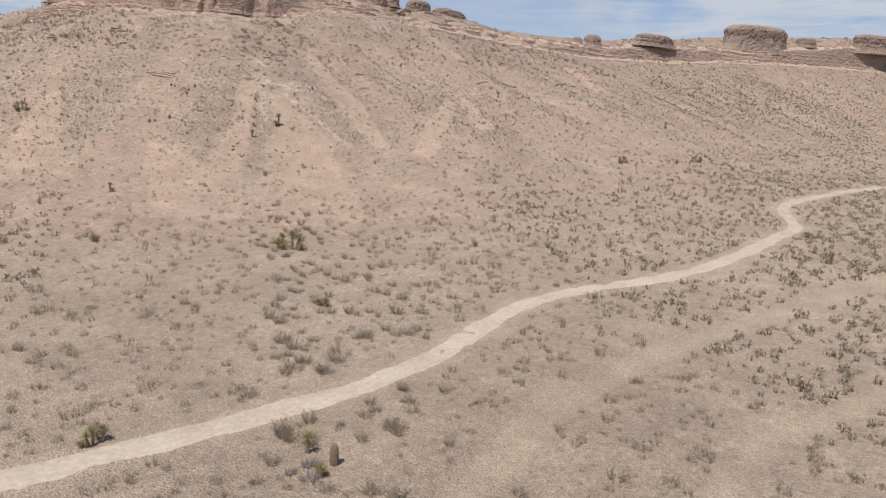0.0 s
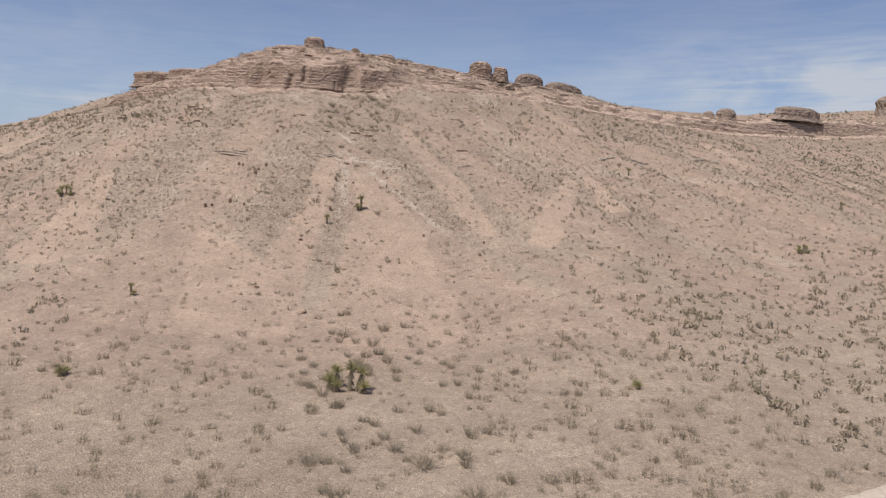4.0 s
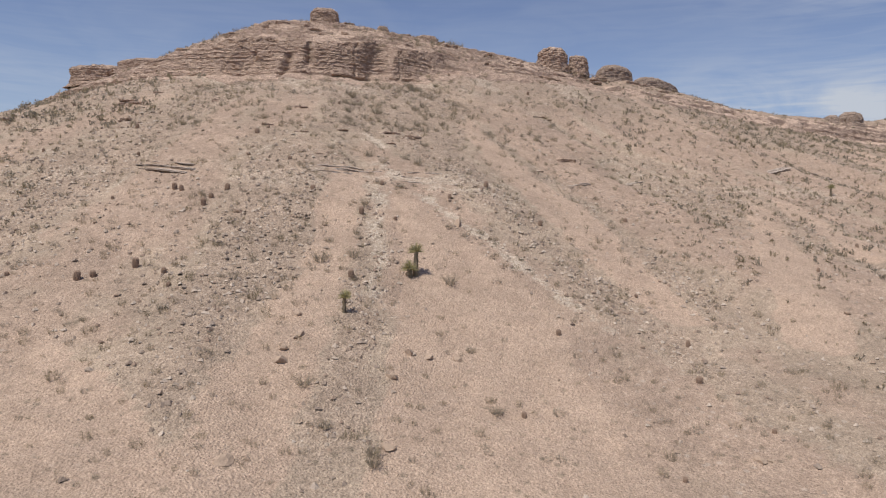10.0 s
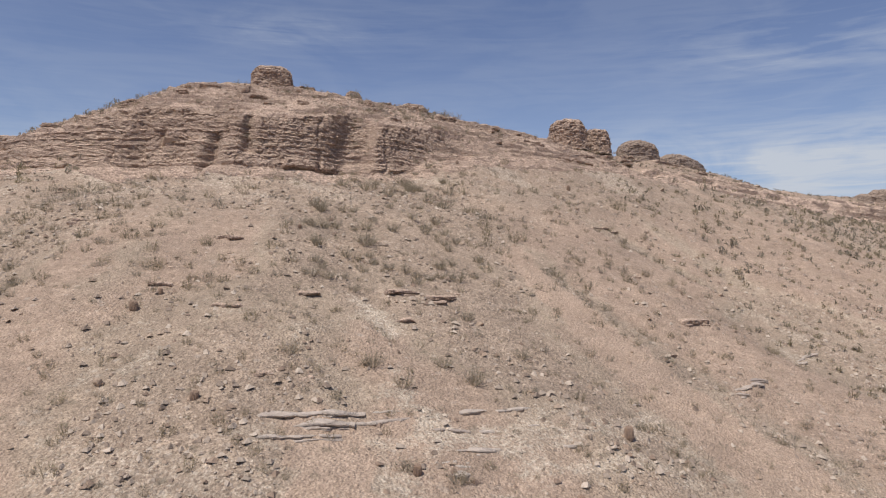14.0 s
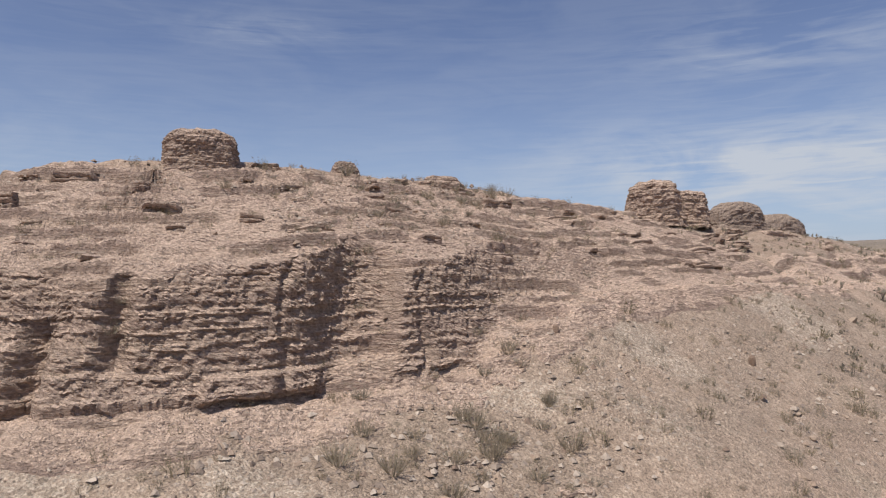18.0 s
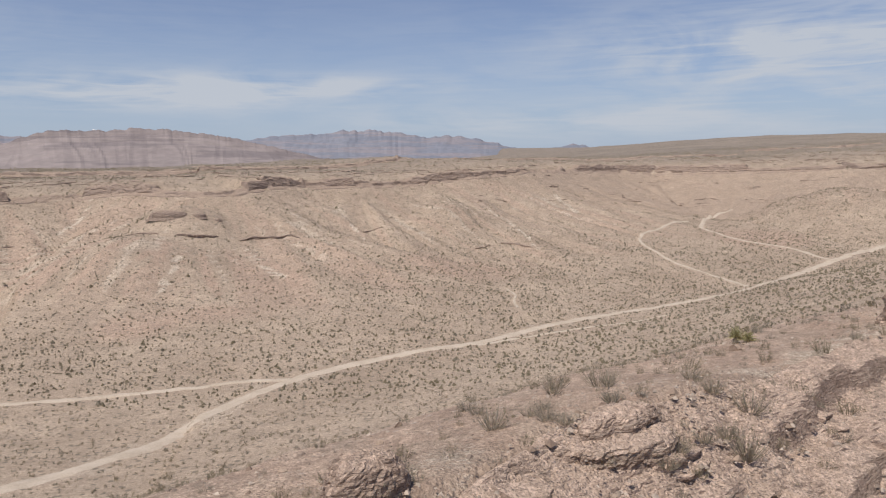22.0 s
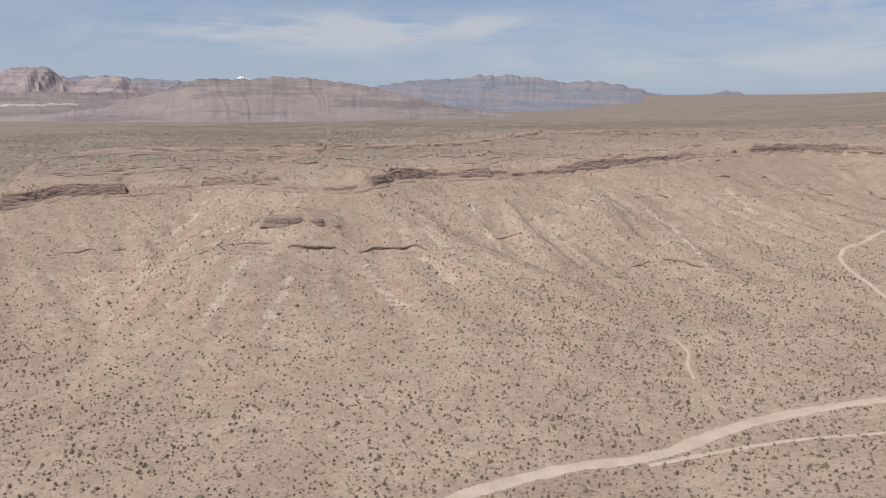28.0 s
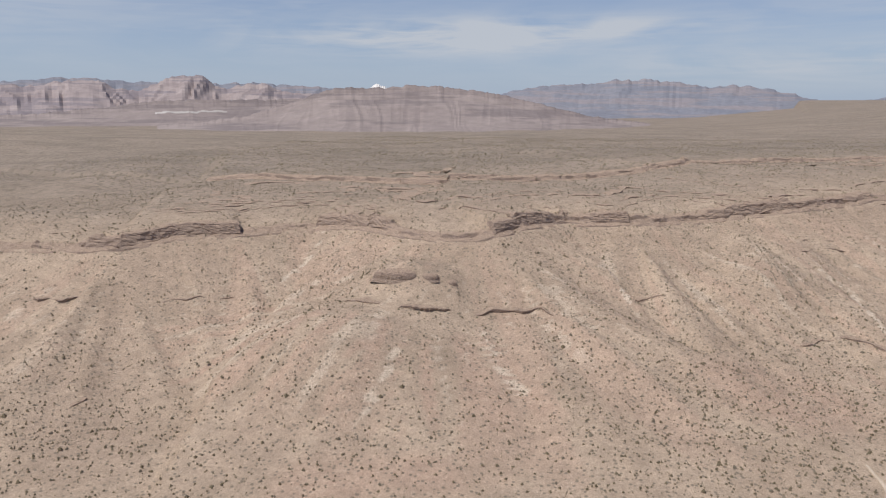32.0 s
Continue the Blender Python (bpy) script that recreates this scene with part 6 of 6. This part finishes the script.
# bleached dead shrubs beside the cactus
sv, sf, lv, lf = bush_shape(991, 60, 90, 0.03, 0.6, 0.5, 0.03)
dead = mesh_from("dead_twigs", np.concatenate([sv, lv]), np.concatenate([sf, lf + len(sv)]), M_WOOD, False)
for x, y, sc in ((-5.6, 31.6, 1.1), (-5.3, 30.3, 1.25), (-6.3, 30.8, 0.9)):
    ob = tagged(new("dead_shrub", dead), "bleached grey dead shrub beside a small yucca", "shrub", "dead shrubs")
    ob.matrix_basis = Matrix.Translation((x, y, at(x, y))) @ Matrix.Rotation(x * 9, 4, "Z") @ Matrix.Scale(sc, 4)

# ---- loose stones ----


def stone_shape(seed, cuts=2, flat=0.7):
    r = np.random.RandomState(seed)
    bm = bmesh.new()
    bmesh.ops.create_icosphere(bm, subdivisions=cuts, radius=0.5)
    planes = [(Vector(r.normal(size=3)).normalized(), r.uniform(0.17, 0.36)) for _ in range(10)]
    for v in bm.verts:
        for nrm, off in planes:
            over = v.co.dot(nrm) - off
            if over > 0:
                v.co -= nrm * over
        v.co += Vector(r.normal(size=3)) * 0.012
        v.co.z *= flat
    me = bpy.data.meshes.new("boulder")
    bm.to_mesh(me)
    bm.free()
    me.materials.append(M_STONE)
    return me


BOULDERS = [stone_shape(1200 + k, 2, 0.6 + 0.08 * (k % 4)) for k in range(8)]
marked = [(-33.7, 119.1, 0.9), (-33.6, 116.5, 1.3), (-27.5, 137.4, 1.3), (-27.6, 120.7, 0.9), (-26.5, 120.9, 0.9), (-34.6, 121.2, 0.8), (-28.1, 118.2, 0.8), (-25.1, 121.6, 0.8), (-17, 133, 0.8), (-45.5, 119.9, 0.8), (-34, 117.7, 1.0), (-26.9, 112.7, 1.0),
          (-24.1, 105.5, 0.9), (-34.1, 103, 1.0), (-33.6, 102.6, 0.9), (-34.4, 99.6, 1.0), (-33.8, 97.2, 0.9), (-26.7, 97.6, 1.6), (-32.9, 108.7, 1.1), (-9.6, 116.9, 1.0), (-7.2, 107.5, 0.6), (-33.5, 136.2, 0.7), (-43.4, 131.3, 1.0), (-47.5, 142.3, 0.8),
          (-61.6, 176.0, 2.4), (-60.4, 174.6, 1.2), (-43, 181.5, 0.9), (-12.6, 206.2, 1.2), (-72.8, 172.3, 1.2)]
r = np.random.RandomState(88)
while len(marked) < 290:
    x, y = r.uniform(-100, 25), r.uniform(88, 232)
    d = float(along(FOOT, np.array([x]), np.array([y]))[0][0])
    if d < 95 and r.uniform() < (0.9 if -25 < d < 20 else 0.5):
        marked.append((x, y, r.uniform(0.25, 0.6) * (1 + 1.0 * (r.uniform() > 0.92))))
mx = np.array(marked)
mz = land(mx[:, 0], mx[:, 1])
for k, (x, y, sz) in enumerate(marked):
    ob = tagged(new("boulder", BOULDERS[k % 8]), "large brown angular boulder on the scree" if sz > 0.85 else "small brown angular stone on the scree", "boulder", "boulders on the slope")
    ob.matrix_basis = Matrix.Translation((x, y, mz[k] + 0.02 * sz)) @ Euler((r.uniform(-0.3, 0.3), r.uniform(-0.3, 0.3), r.uniform(0, 6.28))).to_matrix().to_4x4() @ Matrix.Diagonal((sz, sz * r.uniform(0.7, 1.0), sz * r.uniform(0.8, 1.1), 1))


def pebble_shape(seed):
    r = np.random.RandomState(seed)
    v = np.array([(1, 0, 0), (0.2, 0.9, 0), (-0.9, 0.3, 0), (-0.5, -0.8, 0), (0.5, -0.8, 0), (0.3, 0.2, 0.8), (-0.3, -0.2, 0.75)], float)
    v = (v + r.normal(size=v.shape) * 0.18) * 0.5
    f = np.array([(0, 1, 5), (1, 2, 5), (2, 6, 5), (2, 3, 6), (3, 4, 6), (4, 5, 6), (4, 0, 5)])
    return v, f


def rubble_density(x, y):
    d, arc, _ = along(FOOT, x, y)
    dc, _, _ = along(CREST, x, y)
    streak = vnoise(arc / 8.5, d / 55.0, 71) + 0.55 * vnoise(arc / 3.4, d / 40.0, 72)
    dens = 5.2 * smooth(80, 52, d) * (0.3 + 1.1 * smooth(0.2, -0.3, streak)) + 0.5 * smooth(115, 75, d)
    dens = dens * (1 + 1.2 * smooth(34, 42, d) * smooth(60, 52, d))
    dens = dens + 2.0 * smooth(16, 2, d)
    dens = np.where(d < 0, 4.2 + 3.0 * smooth(-75, -66, x) * smooth(-12, -24, x), dens) * (0.35 + 0.65 * smooth(-12, 2, dc))
    bare = bare_run(x, y)
    return dens * (1 - 0.93 * bare) * (0.7 + 0.6 * vnoise(x / 5.0, y / 5.0, 140)) * smooth(-110, -85, x) * smooth(45, 10, x)


sx, sy, r = scatter(-110, 45, 80, 262, 13.0, 64, rubble_density)
sz = land(sx, sy)
ssize = np.where(along(FOOT, sx, sy)[0] < 0, 0.05 + 0.2 * r.uniform(0, 1, len(sx)) ** 3, 0.075 + 0.36 * r.uniform(0, 1, len(sx)) ** 3.5)
sturn = r.uniform(0, 6.28, len(sx))
vs, fs, off = [], [], 0
pick = r.randint(0, 6, len(sx))
for k in range(6):
    j = pick == k
    v, f = pebble_shape(1300 + k)
    vv, ff = scatter_mesh("rubble", v, f, np.stack([sx[j], sy[j], sz[j] - 0.02], 1), ssize[j], sturn[j], M_RUBBLE)
    vs.append(vv)
    fs.append(ff + off)
    off += len(vv)
tagged(new("rubble", mesh_from("rubble", np.concatenate(vs), np.concatenate(fs), M_RUBBLE, False)), "loose angular stones strewn over the scree", "rubble", kind="stuff")

# darker and larger stones among the gravel
sx, sy, r = scatter(-110, 45, 85, 240, 2.6, 65, lambda x, y: rubble_density(x, y) * np.where(along(FOOT, x, y)[0] < 0, 0.06, 0.3))
sz = land(sx, sy)
ssize = 0.10 + 0.34 * r.uniform(0, 1, len(sx)) ** 3
vs, fs, off = [], [], 0
pick = r.randint(0, 6, len(sx))
sturn = r.uniform(0, 6.28, len(sx))
for k in range(6):
    j = pick == k
    v, f = pebble_shape(1320 + k)
    vv, ff = scatter_mesh("rubble", v, f, np.stack([sx[j], sy[j], sz[j] - 0.02], 1), ssize[j], sturn[j], M_STONE)
    vs.append(vv)
    fs.append(ff + off)
    off += len(vv)
tagged(new("rubble", mesh_from("rubble", np.concatenate(vs), np.concatenate(fs), M_STONE, False)), "dark angular stones strewn among the gravel", "rubble", kind="stuff")
